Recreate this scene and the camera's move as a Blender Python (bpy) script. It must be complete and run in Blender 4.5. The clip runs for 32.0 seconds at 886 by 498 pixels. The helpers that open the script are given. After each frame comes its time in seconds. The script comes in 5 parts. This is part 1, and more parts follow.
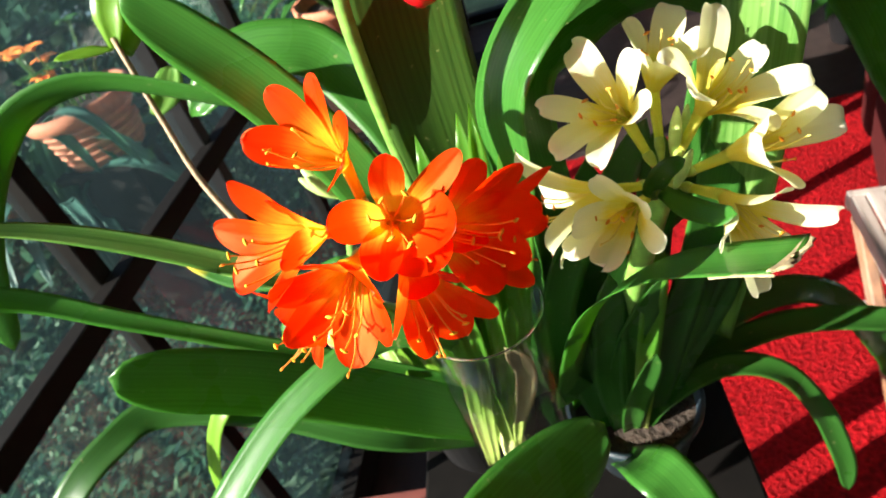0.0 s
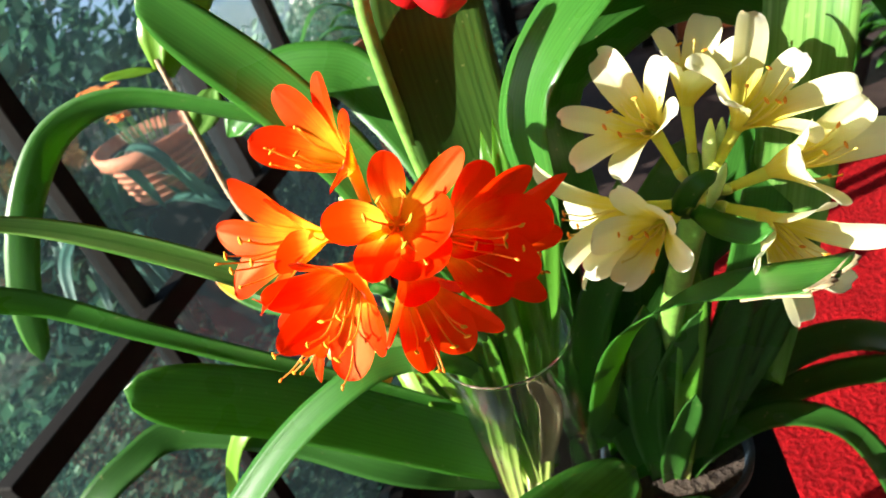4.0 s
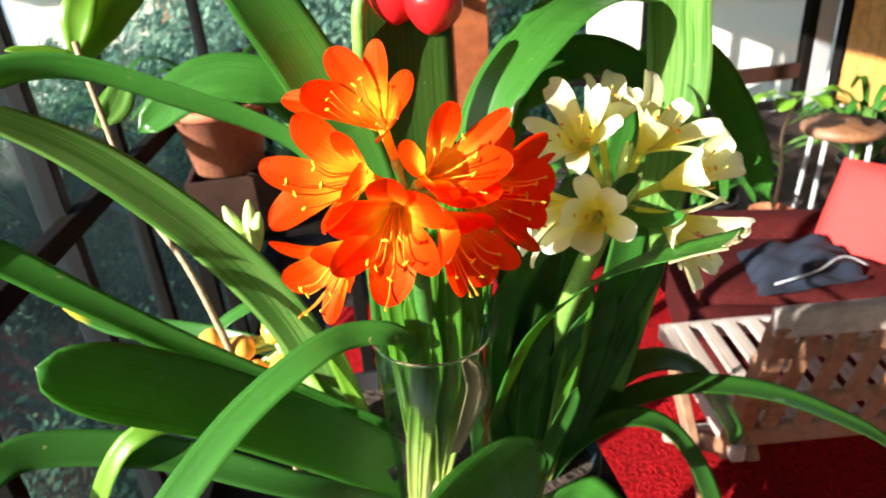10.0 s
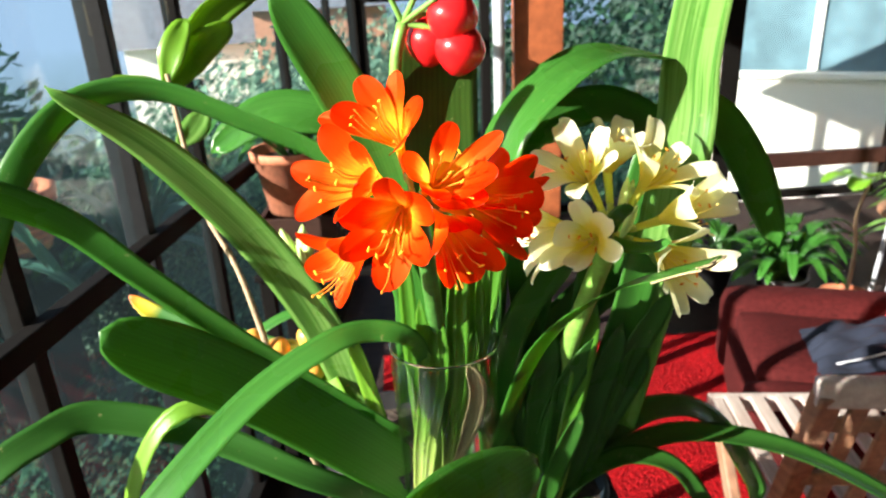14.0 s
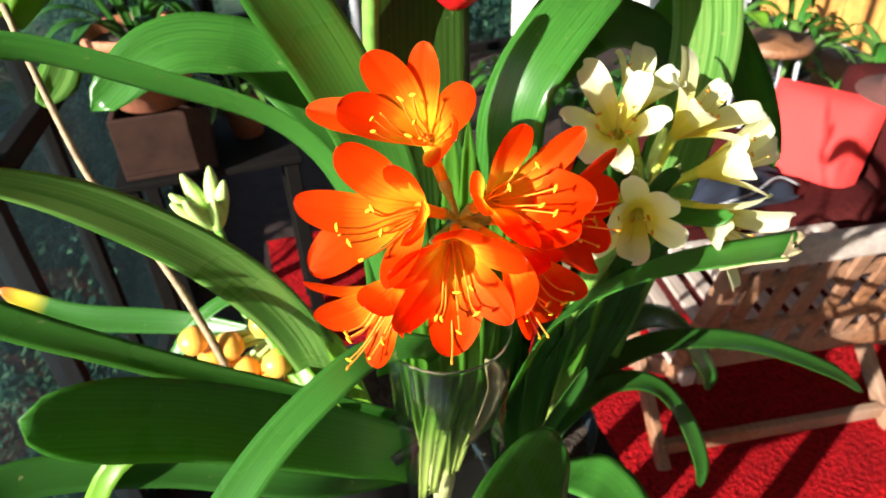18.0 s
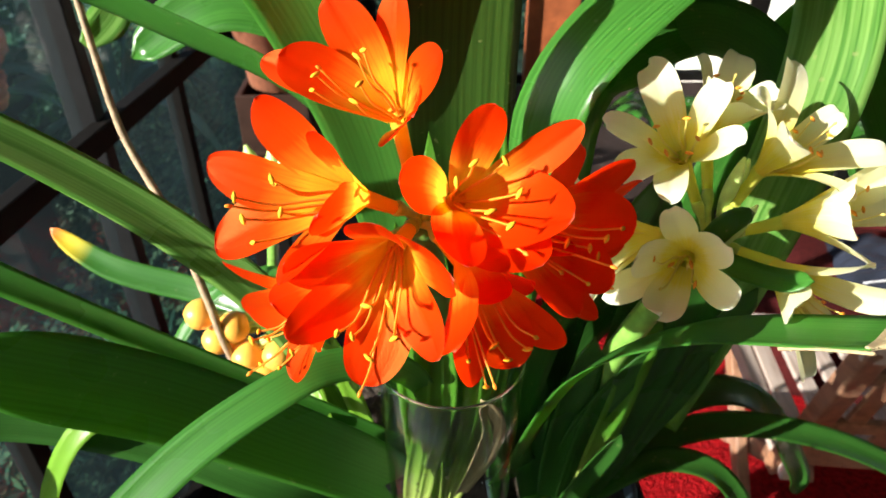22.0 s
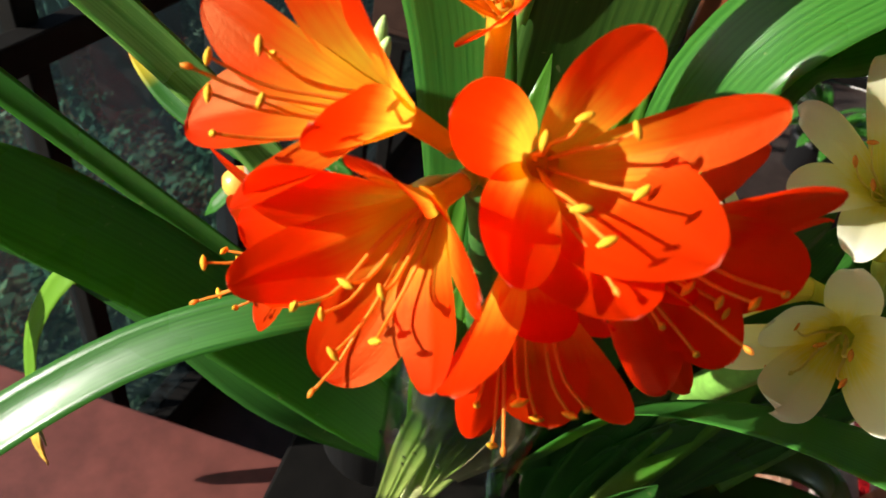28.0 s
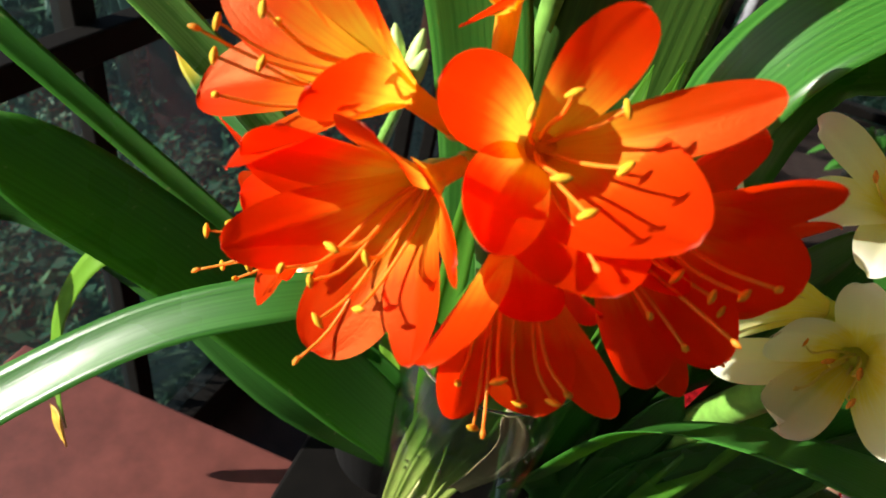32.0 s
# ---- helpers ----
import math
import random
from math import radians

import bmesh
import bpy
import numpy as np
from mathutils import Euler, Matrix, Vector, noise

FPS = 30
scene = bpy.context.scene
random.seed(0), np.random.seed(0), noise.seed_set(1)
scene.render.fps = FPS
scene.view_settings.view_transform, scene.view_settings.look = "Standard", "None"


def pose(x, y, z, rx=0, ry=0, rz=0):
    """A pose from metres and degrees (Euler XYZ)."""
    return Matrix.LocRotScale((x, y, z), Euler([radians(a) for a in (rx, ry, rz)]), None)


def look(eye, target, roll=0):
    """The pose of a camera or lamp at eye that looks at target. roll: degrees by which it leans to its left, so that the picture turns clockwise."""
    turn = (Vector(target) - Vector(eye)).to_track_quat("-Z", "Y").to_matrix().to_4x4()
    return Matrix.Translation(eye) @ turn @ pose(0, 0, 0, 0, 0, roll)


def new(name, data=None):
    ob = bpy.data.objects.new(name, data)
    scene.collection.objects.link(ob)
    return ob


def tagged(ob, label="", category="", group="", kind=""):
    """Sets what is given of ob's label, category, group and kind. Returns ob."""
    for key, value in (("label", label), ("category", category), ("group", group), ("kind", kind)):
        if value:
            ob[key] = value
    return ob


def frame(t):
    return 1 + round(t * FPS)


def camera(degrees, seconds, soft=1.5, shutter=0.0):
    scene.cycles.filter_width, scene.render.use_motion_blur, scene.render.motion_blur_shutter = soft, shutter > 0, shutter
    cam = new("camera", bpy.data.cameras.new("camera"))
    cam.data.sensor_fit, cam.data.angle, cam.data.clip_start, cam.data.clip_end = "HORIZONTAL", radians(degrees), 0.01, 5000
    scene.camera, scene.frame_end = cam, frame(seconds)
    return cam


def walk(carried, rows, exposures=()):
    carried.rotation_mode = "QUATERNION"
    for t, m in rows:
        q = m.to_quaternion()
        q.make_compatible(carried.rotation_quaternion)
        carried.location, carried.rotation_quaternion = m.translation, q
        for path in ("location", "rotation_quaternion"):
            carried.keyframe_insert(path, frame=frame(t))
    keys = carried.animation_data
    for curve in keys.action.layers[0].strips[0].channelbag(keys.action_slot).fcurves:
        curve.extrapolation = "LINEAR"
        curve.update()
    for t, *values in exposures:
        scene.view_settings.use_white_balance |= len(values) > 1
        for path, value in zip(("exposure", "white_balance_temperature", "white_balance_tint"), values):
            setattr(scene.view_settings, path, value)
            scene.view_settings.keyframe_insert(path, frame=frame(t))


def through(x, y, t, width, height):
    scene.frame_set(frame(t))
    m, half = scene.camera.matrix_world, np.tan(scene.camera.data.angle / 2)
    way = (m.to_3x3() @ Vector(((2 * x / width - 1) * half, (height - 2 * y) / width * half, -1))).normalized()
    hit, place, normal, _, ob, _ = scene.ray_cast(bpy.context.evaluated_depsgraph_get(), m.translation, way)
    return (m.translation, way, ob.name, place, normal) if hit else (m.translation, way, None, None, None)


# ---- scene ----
cam = camera(67.4, 32.0, soft=1.6)
cam.data.dof.use_dof = True
cam.data.dof.focus_distance = 0.29
cam.data.dof.aperture_fstop = 17.0
PATH = [
    (0.0, -0.0000, 0.0000, 1.5000, 51.09, 16.20, 0.30),
    (0.5, -0.0075, 0.0016, 1.4967, 53.27, 14.37, 4.40),
    (1.0, -0.0109, -0.0052, 1.4882, 52.90, 14.66, 4.18),
    (1.5, -0.0064, -0.0015, 1.4863, 52.86, 15.00, 3.81),
    (2.0, 0.0031, 0.0022, 1.4866, 54.25, 16.54, 4.47),
    (2.5, 0.0190, 0.0004, 1.4791, 54.75, 18.52, 4.85),
    (4.5, 0.0189, 0.0050, 1.4626, 57.16, 17.45, 5.93),
    (5.0, 0.0131, 0.0042, 1.4624, 57.10, 17.48, 6.02),
    (5.5, 0.0150, 0.0028, 1.4583, 56.37, 16.96, 4.65),
    (6.0, 0.0199, 0.0113, 1.4593, 55.78, 16.96, 4.07),
    (6.5, 0.0152, 0.0212, 1.4653, 54.33, 16.58, 2.98),
    (7.0, -0.0595, 0.0265, 1.4745, 54.97, 12.33, -3.42),
    (7.5, -0.1068, 0.0407, 1.4726, 55.00, 10.39, -5.32),
    (8.0, -0.1149, 0.0190, 1.4713, 56.69, 9.48, -4.55),
    (8.5, -0.1105, -0.0036, 1.4714, 56.14, 8.91, -9.15),
    (9.0, -0.1167, 0.0236, 1.4559, 56.17, 6.22, -8.04),
    (9.5, -0.1420, -0.0495, 1.4451, 60.75, 4.75, -10.80),
    (10.0, -0.1487, -0.0887, 1.4439, 62.98, 4.01, -11.36),
    (10.5, -0.1595, -0.0939, 1.4304, 63.53, 3.70, -9.36),
    (11.0, -0.1626, -0.0922, 1.4225, 64.83, 3.78, -8.80),
    (11.5, -0.1616, -0.1031, 1.4216, 66.63, 4.23, -7.68),
    (12.0, -0.1476, -0.1354, 1.4151, 66.72, 3.16, -7.74),
    (12.5, -0.1380, -0.1576, 1.4117, 66.95, 4.11, -6.92),
    (13.0, -0.1242, -0.1700, 1.4129, 66.96, 4.26, -6.24),
    (13.5, -0.1164, -0.1722, 1.4094, 67.26, 4.36, -5.46),
    (14.0, -0.1099, -0.1718, 1.4277, 69.00, 2.65, -4.03),
    (14.5, -0.1053, -0.1672, 1.4416, 69.11, 2.06, -2.44),
    (16.5, -0.2060, -0.1088, 1.4535, 63.83, 0.29, -11.91),
    (17.0, -0.2185, -0.0592, 1.4711, 58.41, -0.50, -10.53),
    (17.5, -0.2075, -0.0105, 1.4916, 56.10, 1.69, -13.54),
    (18.0, -0.2024, 0.0062, 1.4861, 54.70, 2.10, -17.96),
    (18.5, -0.1941, 0.0202, 1.4738, 54.32, 1.85, -18.48),
    (19.0, -0.1901, 0.0506, 1.4523, 53.24, 2.18, -19.41),
    (19.5, -0.1925, 0.0586, 1.4439, 53.93, 2.99, -20.63),
    (20.0, -0.1988, 0.0708, 1.4425, 54.32, 2.38, -21.27),
    (20.5, -0.2101, 0.0580, 1.4435, 54.50, 1.67, -21.02),
    (21.0, -0.1765, 0.0549, 1.4582, 55.98, 0.91, -15.67),
    (21.5, -0.1334, 0.0552, 1.4465, 56.56, -0.31, -5.68),
    (22.0, -0.1075, 0.0479, 1.4371, 56.62, 0.07, -3.09),
    (22.5, -0.0942, 0.0449, 1.4414, 57.47, -1.00, -1.88),
    (23.0, -0.0877, 0.0495, 1.4364, 57.11, -1.72, -0.81),
    (23.5, -0.0942, 0.0745, 1.4102, 56.59, -2.19, 1.69),
    (24.0, -0.0987, 0.0929, 1.4013, 55.86, -2.97, 2.67),
    (24.5, -0.0983, 0.0994, 1.3978, 55.51, -3.10, 3.22),
    (25.0, -0.0976, 0.1023, 1.3949, 55.20, -3.24, 3.58),
    (25.5, -0.0952, 0.1034, 1.3972, 54.07, -6.17, 5.92),
    (27.5, -0.0928, 0.1257, 1.4035, 48.58, -10.90, 14.14),
    (28.0, -0.0947, 0.1371, 1.3970, 48.03, -10.03, 14.39),
    (28.5, -0.0968, 0.1413, 1.3937, 47.29, -10.44, 14.36),
    (29.0, -0.0942, 0.1441, 1.3931, 46.27, -10.94, 14.99),
    (29.5, -0.0932, 0.1447, 1.3937, 45.60, -11.15, 16.67),
    (30.0, -0.0819, 0.1457, 1.3903, 48.71, -9.53, 17.68),
    (30.5, -0.0769, 0.1421, 1.3880, 50.65, -9.33, 19.33),
    (31.0, -0.0724, 0.1339, 1.3851, 50.80, -9.08, 19.56),
    (31.5, -0.0758, 0.1281, 1.3888, 50.15, -9.91, 19.63),
    (32.0, -0.0789, 0.1323, 1.3900, 49.32, -10.74, 19.29),
]
walk(cam, [(t, pose(x, y, z, rx, ry, rz)) for t, x, y, z, rx, ry, rz in PATH], [(0.0, 1.95), (6.5, 1.95), (9.0, 1.82), (11.0, 1.92), (14.5, 1.90), (18.0, 1.62), (20.0, 1.42), (22.0, 1.52), (24.0, 1.50), (27.0, 1.12), (30.0, 1.02), (32.0, 1.10)])

# ---- light ----
SUN_WAY = Vector((0.85, 0.40, -0.39)).normalized()
world = bpy.data.worlds.new("sky")
scene.world = world
world.use_nodes = True
wn = world.node_tree
sky = wn.nodes.new("ShaderNodeTexSky")
sky.sky_type, sky.sun_disc = "NISHITA", False
sky.sun_elevation = math.asin(-SUN_WAY.z)
sky.sun_rotation = math.atan2(-SUN_WAY.x, -SUN_WAY.y)
wn.links.new(sky.outputs[0], wn.nodes["Background"].inputs[0])
wn.nodes["Background"].inputs[1].default_value = 0.07
sun = new("sun", bpy.data.lights.new("sun", "SUN"))
sun.data.energy, sun.data.angle, sun.data.color = 5.0, radians(0.53), (1.0, 0.94, 0.84)
sun.matrix_world = look((0, 0, 0), SUN_WAY) 

# ---- materials ----


class Nodes:
    """A short way to chain shader nodes."""

    def __init__(self, name):
        self.mat = bpy.data.materials.new(name)
        self.mat.use_nodes = True
        self.t = self.mat.node_tree
        self.bsdf = self.t.nodes["Principled BSDF"]
        self.out = self.t.nodes["Material Output"]

    def add(self, kind, **sockets):
        n = self.t.nodes.new(kind)
        for k, v in sockets.items():
            key = k.replace("_", " ")
            if isinstance(v, bpy.types.NodeSocket):
                self.t.links.new(v, n.inputs[key])
            else:
                n.inputs[key].default_value = v
        return n

    def coords(self, which="Object"):
        return self.t.nodes.new("ShaderNodeTexCoord").outputs[which]

    def stretch(self, vec, sx, sy, sz):
        n = self.add("ShaderNodeMapping", Vector=vec)
        n.inputs["Scale"].default_value = (sx, sy, sz)
        return n.outputs[0]

    def noise(self, vec, scale, detail=4.0, rough=0.55):
        return self.add("ShaderNodeTexNoise", Vector=vec, Scale=scale, Detail=detail, Roughness=rough).outputs[0]

    def ramp(self, fac, stops):
        n = self.t.nodes.new("ShaderNodeValToRGB")
        self.t.links.new(fac, n.inputs[0])
        e = n.color_ramp.elements
        while len(e) < len(stops):
            e.new(0.5)
        for i, (p, c) in enumerate(stops):
            e[i].position, e[i].color = p, (*c, 1.0)
        return n.outputs[0]

    def mix(self, fac, a, b, how="MIX"):
        n = self.t.nodes.new("ShaderNodeMix")
        n.data_type, n.blend_type = "RGBA", how
        for i, v in ((0, fac), (6, a), (7, b)):
            if isinstance(v, bpy.types.NodeSocket):
                self.t.links.new(v, n.inputs[i])
            elif i == 0:
                n.inputs[0].default_value = v
            else:
                n.inputs[i].default_value = (*v, 1.0)
        return n.outputs[2]

    def bump(self, height, strength, distance):
        n = self.add("ShaderNodeBump", Height=height, Strength=strength, Distance=distance)
        self.t.links.new(n.outputs[0], self.bsdf.inputs["Normal"])
        return n.outputs[0]

    def finish(self, color, rough, translucent=0.0, thru=None, normal=None, **more):
        for key, v in (("Base Color", color), ("Roughness", rough), *[(k.replace("_", " "), w) for k, w in more.items()]):
            if isinstance(v, bpy.types.NodeSocket):
                self.t.links.new(v, self.bsdf.inputs[key])
            elif isinstance(v, tuple):
                self.bsdf.inputs[key].default_value = (*v, 1.0)
            else:
                self.bsdf.inputs[key].default_value = v
        if translucent:
            tr = self.t.nodes.new("ShaderNodeBsdfTranslucent")
            c = thru or color
            if isinstance(c, bpy.types.NodeSocket):
                self.t.links.new(c, tr.inputs[0])
            else:
                tr.inputs[0].default_value = (*c, 1.0)
            m = self.t.nodes.new("ShaderNodeMixShader")
            m.inputs[0].default_value = translucent
            self.t.links.new(self.bsdf.outputs[0], m.inputs[1])
            self.t.links.new(tr.outputs[0], m.inputs[2])
            self.t.links.new(m.outputs[0], self.out.inputs[0])
        return self.mat


def plain(name, color, rough=0.6, scale=40.0, vary=0.25, bump=0.2, depth=0.001, metallic=0.0, big=4.0, spec=0.5):
    """A surface with fine grain and broad stains."""
    n = Nodes(name)
    v = n.coords()
    g = n.noise(v, scale)
    b = n.noise(v, big, 3.0)
    dark = tuple(c * (1 - vary) for c in color)
    lite = tuple(min(1.0, c * (1 + vary)) for c in color)
    c1 = n.ramp(g, [(0.3, dark), (0.7, lite)])
    c2 = n.mix(n.ramp(b, [(0.35, (0, 0, 0)), (0.75, (0.5, 0.5, 0.5))]), c1, dark)
    n.bump(g, bump, depth)
    return n.finish(c2, rough, Metallic=metallic, Specular_IOR_Level=spec)


def leaf_material(name, dark, lite, thru, translucent=0.38, rough=0.29, streak=0.0):
    n = Nodes(name)
    uv = n.coords("UV")
    sep = n.t.nodes.new("ShaderNodeSeparateXYZ")
    n.t.links.new(uv, sep.inputs[0])
    veins = n.noise(n.stretch(uv, 38.0, 0.7, 1.0), 1.0, 3.0, 0.6)
    fine = n.noise(n.stretch(uv, 90.0, 3.0, 1.0), 1.0, 2.0)
    broad = n.noise(n.coords(), 9.0, 3.0)
    rib = n.add("ShaderNodeMath", Value=sep.outputs[0])
    rib.operation = "MULTIPLY"
    rib.inputs[1].default_value = 2 * math.pi * 15
    wav = n.add("ShaderNodeMath", Value=rib.outputs[0])
    wav.operation = "SINE"
    ribs = n.add("ShaderNodeMapRange", Value=wav.outputs[0])
    ribs.inputs[1].default_value, ribs.inputs[2].default_value = -1.0, 1.0
    veins = n.mix(0.17, veins, ribs.outputs[0])
    c = n.ramp(n.mix(0.3, veins, fine), [(0.34, dark), (0.66, lite)])
    c = n.mix(n.ramp(broad, [(0.4, (0, 0, 0)), (0.8, (0.45, 0.45, 0.45))]), c, tuple(0.5 * (a + b) for a, b in zip(dark, lite)))
    if streak:
        bands = n.ramp(n.noise(n.stretch(uv, 13.0, 0.55, 1.0), 1.0, 2.0), [(0.46, (0, 0, 0)), (0.56, (streak,) * 3)])
        c = n.mix(bands, c, tuple(0.55 * a + 0.45 * b + 0.06 for a, b in zip(lite, thru)))
    scars = n.ramp(n.noise(n.coords(), 140.0, 2.0), [(0.71, (0, 0, 0)), (0.75, (0.5, 0.5, 0.5))])
    c = n.mix(scars, c, (0.34, 0.36, 0.14))
    n.bump(n.mix(0.5, veins, fine), 0.25, 0.0007)
    r = n.ramp(broad, [(0.3, (rough - 0.07,) * 3), (0.7, (rough + 0.1,) * 3)])
    return n.finish(c, r, translucent, thru, Specular_IOR_Level=0.4)


def petal_material(name, tip, body, throat, thru, translucent=0.35, rough=0.42, sheen=(1.0, 0.70, 0.14), reach=0.0, spec=0.4, through=0.5):
    n = Nodes(name)
    uv = n.coords("UV")
    sep = n.t.nodes.new("ShaderNodeSeparateXYZ")
    n.t.links.new(uv, sep.inputs[0])
    wob = n.noise(n.stretch(uv, 14.0, 1.2, 1.0), 1.0, 3.0)
    add = n.t.nodes.new("ShaderNodeMath")
    add.operation = "MULTIPLY_ADD"
    n.t.links.new(wob, add.inputs[0])
    add.inputs[1].default_value = 0.16
    n.t.links.new(sep.outputs[1], add.inputs[2])
    c = n.ramp(add.outputs[0], [(0.40 + reach, throat), (0.50 + reach, tuple(0.5 * a + 0.5 * b for a, b in zip(throat, body))), (0.68 + 0.7 * reach, body), (1.0, tip)])
    vein = n.noise(n.stretch(uv, 45.0, 1.5, 1.0), 1.0, 2.0)
    c = n.mix(n.ramp(vein, [(0.5, (0, 0, 0)), (0.8, (0.35, 0.35, 0.35))]), c, tip)
    nib = n.ramp(sep.outputs[1], [(0.990, (0, 0, 0)), (0.999, (0.4, 0.4, 0.4))])
    c = n.mix(nib, c, tuple(0.5 + 0.4 * a for a in throat))
    n.bump(n.mix(0.4, n.mix(0.5, vein, n.noise(n.stretch(uv, 9.0, 1.0, 1.0), 1.0, 2.0)), n.noise(n.coords(), 900.0, 2.0)), 0.45, 0.0006)
    t = n.mix(n.ramp(add.outputs[0], [(0.42, (0.0, 0.0, 0.0)), (0.80, (through,) * 3)]), c, thru)
    return n.finish(c, rough, translucent, t, Specular_IOR_Level=spec, Specular_Tint=sheen)


M = {}
M["leaf"] = leaf_material("leaf_green", (0.021, 0.105, 0.016), (0.068, 0.24, 0.036), (0.22, 0.50, 0.025))
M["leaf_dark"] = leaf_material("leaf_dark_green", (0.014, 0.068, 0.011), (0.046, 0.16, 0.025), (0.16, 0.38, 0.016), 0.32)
M["leaf_pale"] = leaf_material("leaf_pale_green", (0.040, 0.15, 0.022), (0.13, 0.31, 0.060), (0.30, 0.52, 0.07), 0.40, streak=0.55)
M["leaf_young"] = leaf_material("leaf_yellow_green", (0.10, 0.28, 0.02), (0.22, 0.42, 0.045), (0.36, 0.58, 0.03), 0.4)


def shaded_along(mat, v0, v1, f0, f1, color):
    """Blends a leaf material to another colour between two distances along the blade."""
    t = mat.node_tree
    sep = t.nodes.new("ShaderNodeSeparateXYZ")
    t.links.new(t.nodes.new("ShaderNodeTexCoord").outputs["UV"], sep.inputs[0])
    run = t.nodes.new("ShaderNodeMapRange")
    t.links.new(sep.outputs[1], run.inputs[0])
    for k, v in enumerate((v0, v1, f0, f1)):
        run.inputs[k + 1].default_value = v
    blend = t.nodes.new("ShaderNodeMix")
    blend.data_type = "RGBA"
    base = t.nodes["Principled BSDF"].inputs["Base Color"]
    t.links.new(base.links[0].from_socket, blend.inputs[6])
    blend.inputs[7].default_value = (*color, 1)
    t.links.new(run.outputs[0], blend.inputs[0])
    t.links.new(blend.outputs[2], base)
    return mat


M["leaf_stalk"] = shaded_along(leaf_material("pale_leaf_base", (0.032, 0.14, 0.014), (0.115, 0.31, 0.033), (0.36, 0.60, 0.05), 0.42), 0.05, 0.66, 0.9, 0.0, (0.66, 0.74, 0.21))
M["leaf_tipped"] = shaded_along(shaded_along(leaf_material("leaf_with_withered_tip", (0.018, 0.085, 0.014), (0.055, 0.19, 0.032), (0.17, 0.42, 0.02), 0.25), 1.05, 1.25, 0.0, 1.0, (0.62, 0.50, 0.04)), 1.32, 1.5, 0.0, 1.0, (0.62, 0.16, 0.02))
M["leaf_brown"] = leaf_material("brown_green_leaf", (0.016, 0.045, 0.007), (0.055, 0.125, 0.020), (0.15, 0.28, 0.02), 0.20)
M["leaf_blue"] = leaf_material("blue_green_leaf", (0.015, 0.07, 0.055), (0.06, 0.17, 0.13), (0.10, 0.30, 0.18), 0.25, rough=0.6)
M["tip_orange"] = plain("orange_garden_petal", (0.80, 0.22, 0.02), 0.6, 80.0, 0.3)
M["tip_yellow"] = plain("withered_yellow_leaf", (0.58, 0.34, 0.035), 0.6, 60.0, 0.5)
M["leaf_dry"] = plain("dry_leaf_edge", (0.36, 0.29, 0.16), 0.8, 300.0, 0.3)
M["orange"] = petal_material("orange_petal", (0.87, 0.038, 0.001), (0.91, 0.088, 0.003), (1.0, 0.62, 0.04), (1.0, 0.026, 0.0003), 0.68, 0.42, reach=-0.01, spec=0.45, through=0.80)
M["yellow"] = petal_material("cream_petal", (0.94, 0.94, 0.78), (0.92, 0.92, 0.56), (0.86, 0.76, 0.09), (0.94, 0.94, 0.46), 0.50, 0.5, (1.0, 0.97, 0.85))
M["tube_o"] = petal_material("orange_tube", (0.92, 0.12, 0.004), (0.95, 0.22, 0.01), (1.0, 0.55, 0.05), (1.0, 0.35, 0.02), 0.6, 0.5)
M["tube_y"] = petal_material("cream_tube", (0.84, 0.86, 0.32), (0.84, 0.86, 0.26), (0.78, 0.80, 0.14), (0.95, 0.95, 0.3), 0.60, 0.5, (1.0, 0.97, 0.85))
for key, name, c in (("filament_o", "orange_filament", (1.0, 0.46, 0.05)), ("filament_y", "cream_filament", (0.90, 0.78, 0.25))):
    n = Nodes(name)
    M[key] = n.finish(n.ramp(n.noise(n.coords(), 200.0, 2.0), [(0.3, tuple(0.85 * a for a in c)), (0.7, c)]), 0.5, 0.5, c)
M["anther_o"] = plain("yellow_pollen", (0.95, 0.46, 0.012), 0.8, 900.0, 0.3)
M["anther_y"] = plain("orange_pollen", (0.85, 0.30, 0.02), 0.8, 900.0, 0.3)
M["stem_base"] = plain("pale_stem_base", (0.66, 0.66, 0.30), 0.5, 90.0, 0.35)
M["stalk"] = plain("yellow_green_flower_stalk", (0.36, 0.46, 0.08), 0.4, 120.0, 0.3)
M["stem"] = plain("green_stem", (0.16, 0.34, 0.06), 0.4, 120.0, 0.3)
M["stem_dark"] = plain("dark_green_stem", (0.05, 0.16, 0.03), 0.4, 120.0, 0.3)
M["bud"] = plain("pale_bud", (0.50, 0.68, 0.22), 0.45, 120.0, 0.2)
M["berry_y"] = plain("golden_berry", (0.90, 0.42, 0.07), 0.35, 60.0, 0.15)
M["berry_r"] = plain("red_berry", (0.62, 0.012, 0.015), 0.22, 30.0, 0.2, 0.05)
M["twig"] = plain("tan_bark", (0.36, 0.26, 0.16), 0.75, 160.0, 0.35, 0.5)
M["plastic_black"] = plain("black_plastic", (0.018, 0.018, 0.02), 0.38, 200.0, 0.3)
M["plastic_grey"] = plain("blue_grey_plastic", (0.018, 0.030, 0.040), 0.4, 200.0, 0.2)
M["window_blue"] = plain("blue_grey_window_pane", (0.10, 0.17, 0.21), 0.15, 3.0, 0.4, 0.0)
M["soil"] = plain("potting_soil", (0.05, 0.035, 0.025), 0.95, 90.0, 0.5, 0.9, 0.01)
M["terracotta"] = plain("terracotta", (0.46, 0.16, 0.08), 0.75, 60.0, 0.25, 0.3)
M["tile"] = plain("terracotta_tile", (0.15, 0.045, 0.036), 0.45, 35.0, 0.25, 0.2)
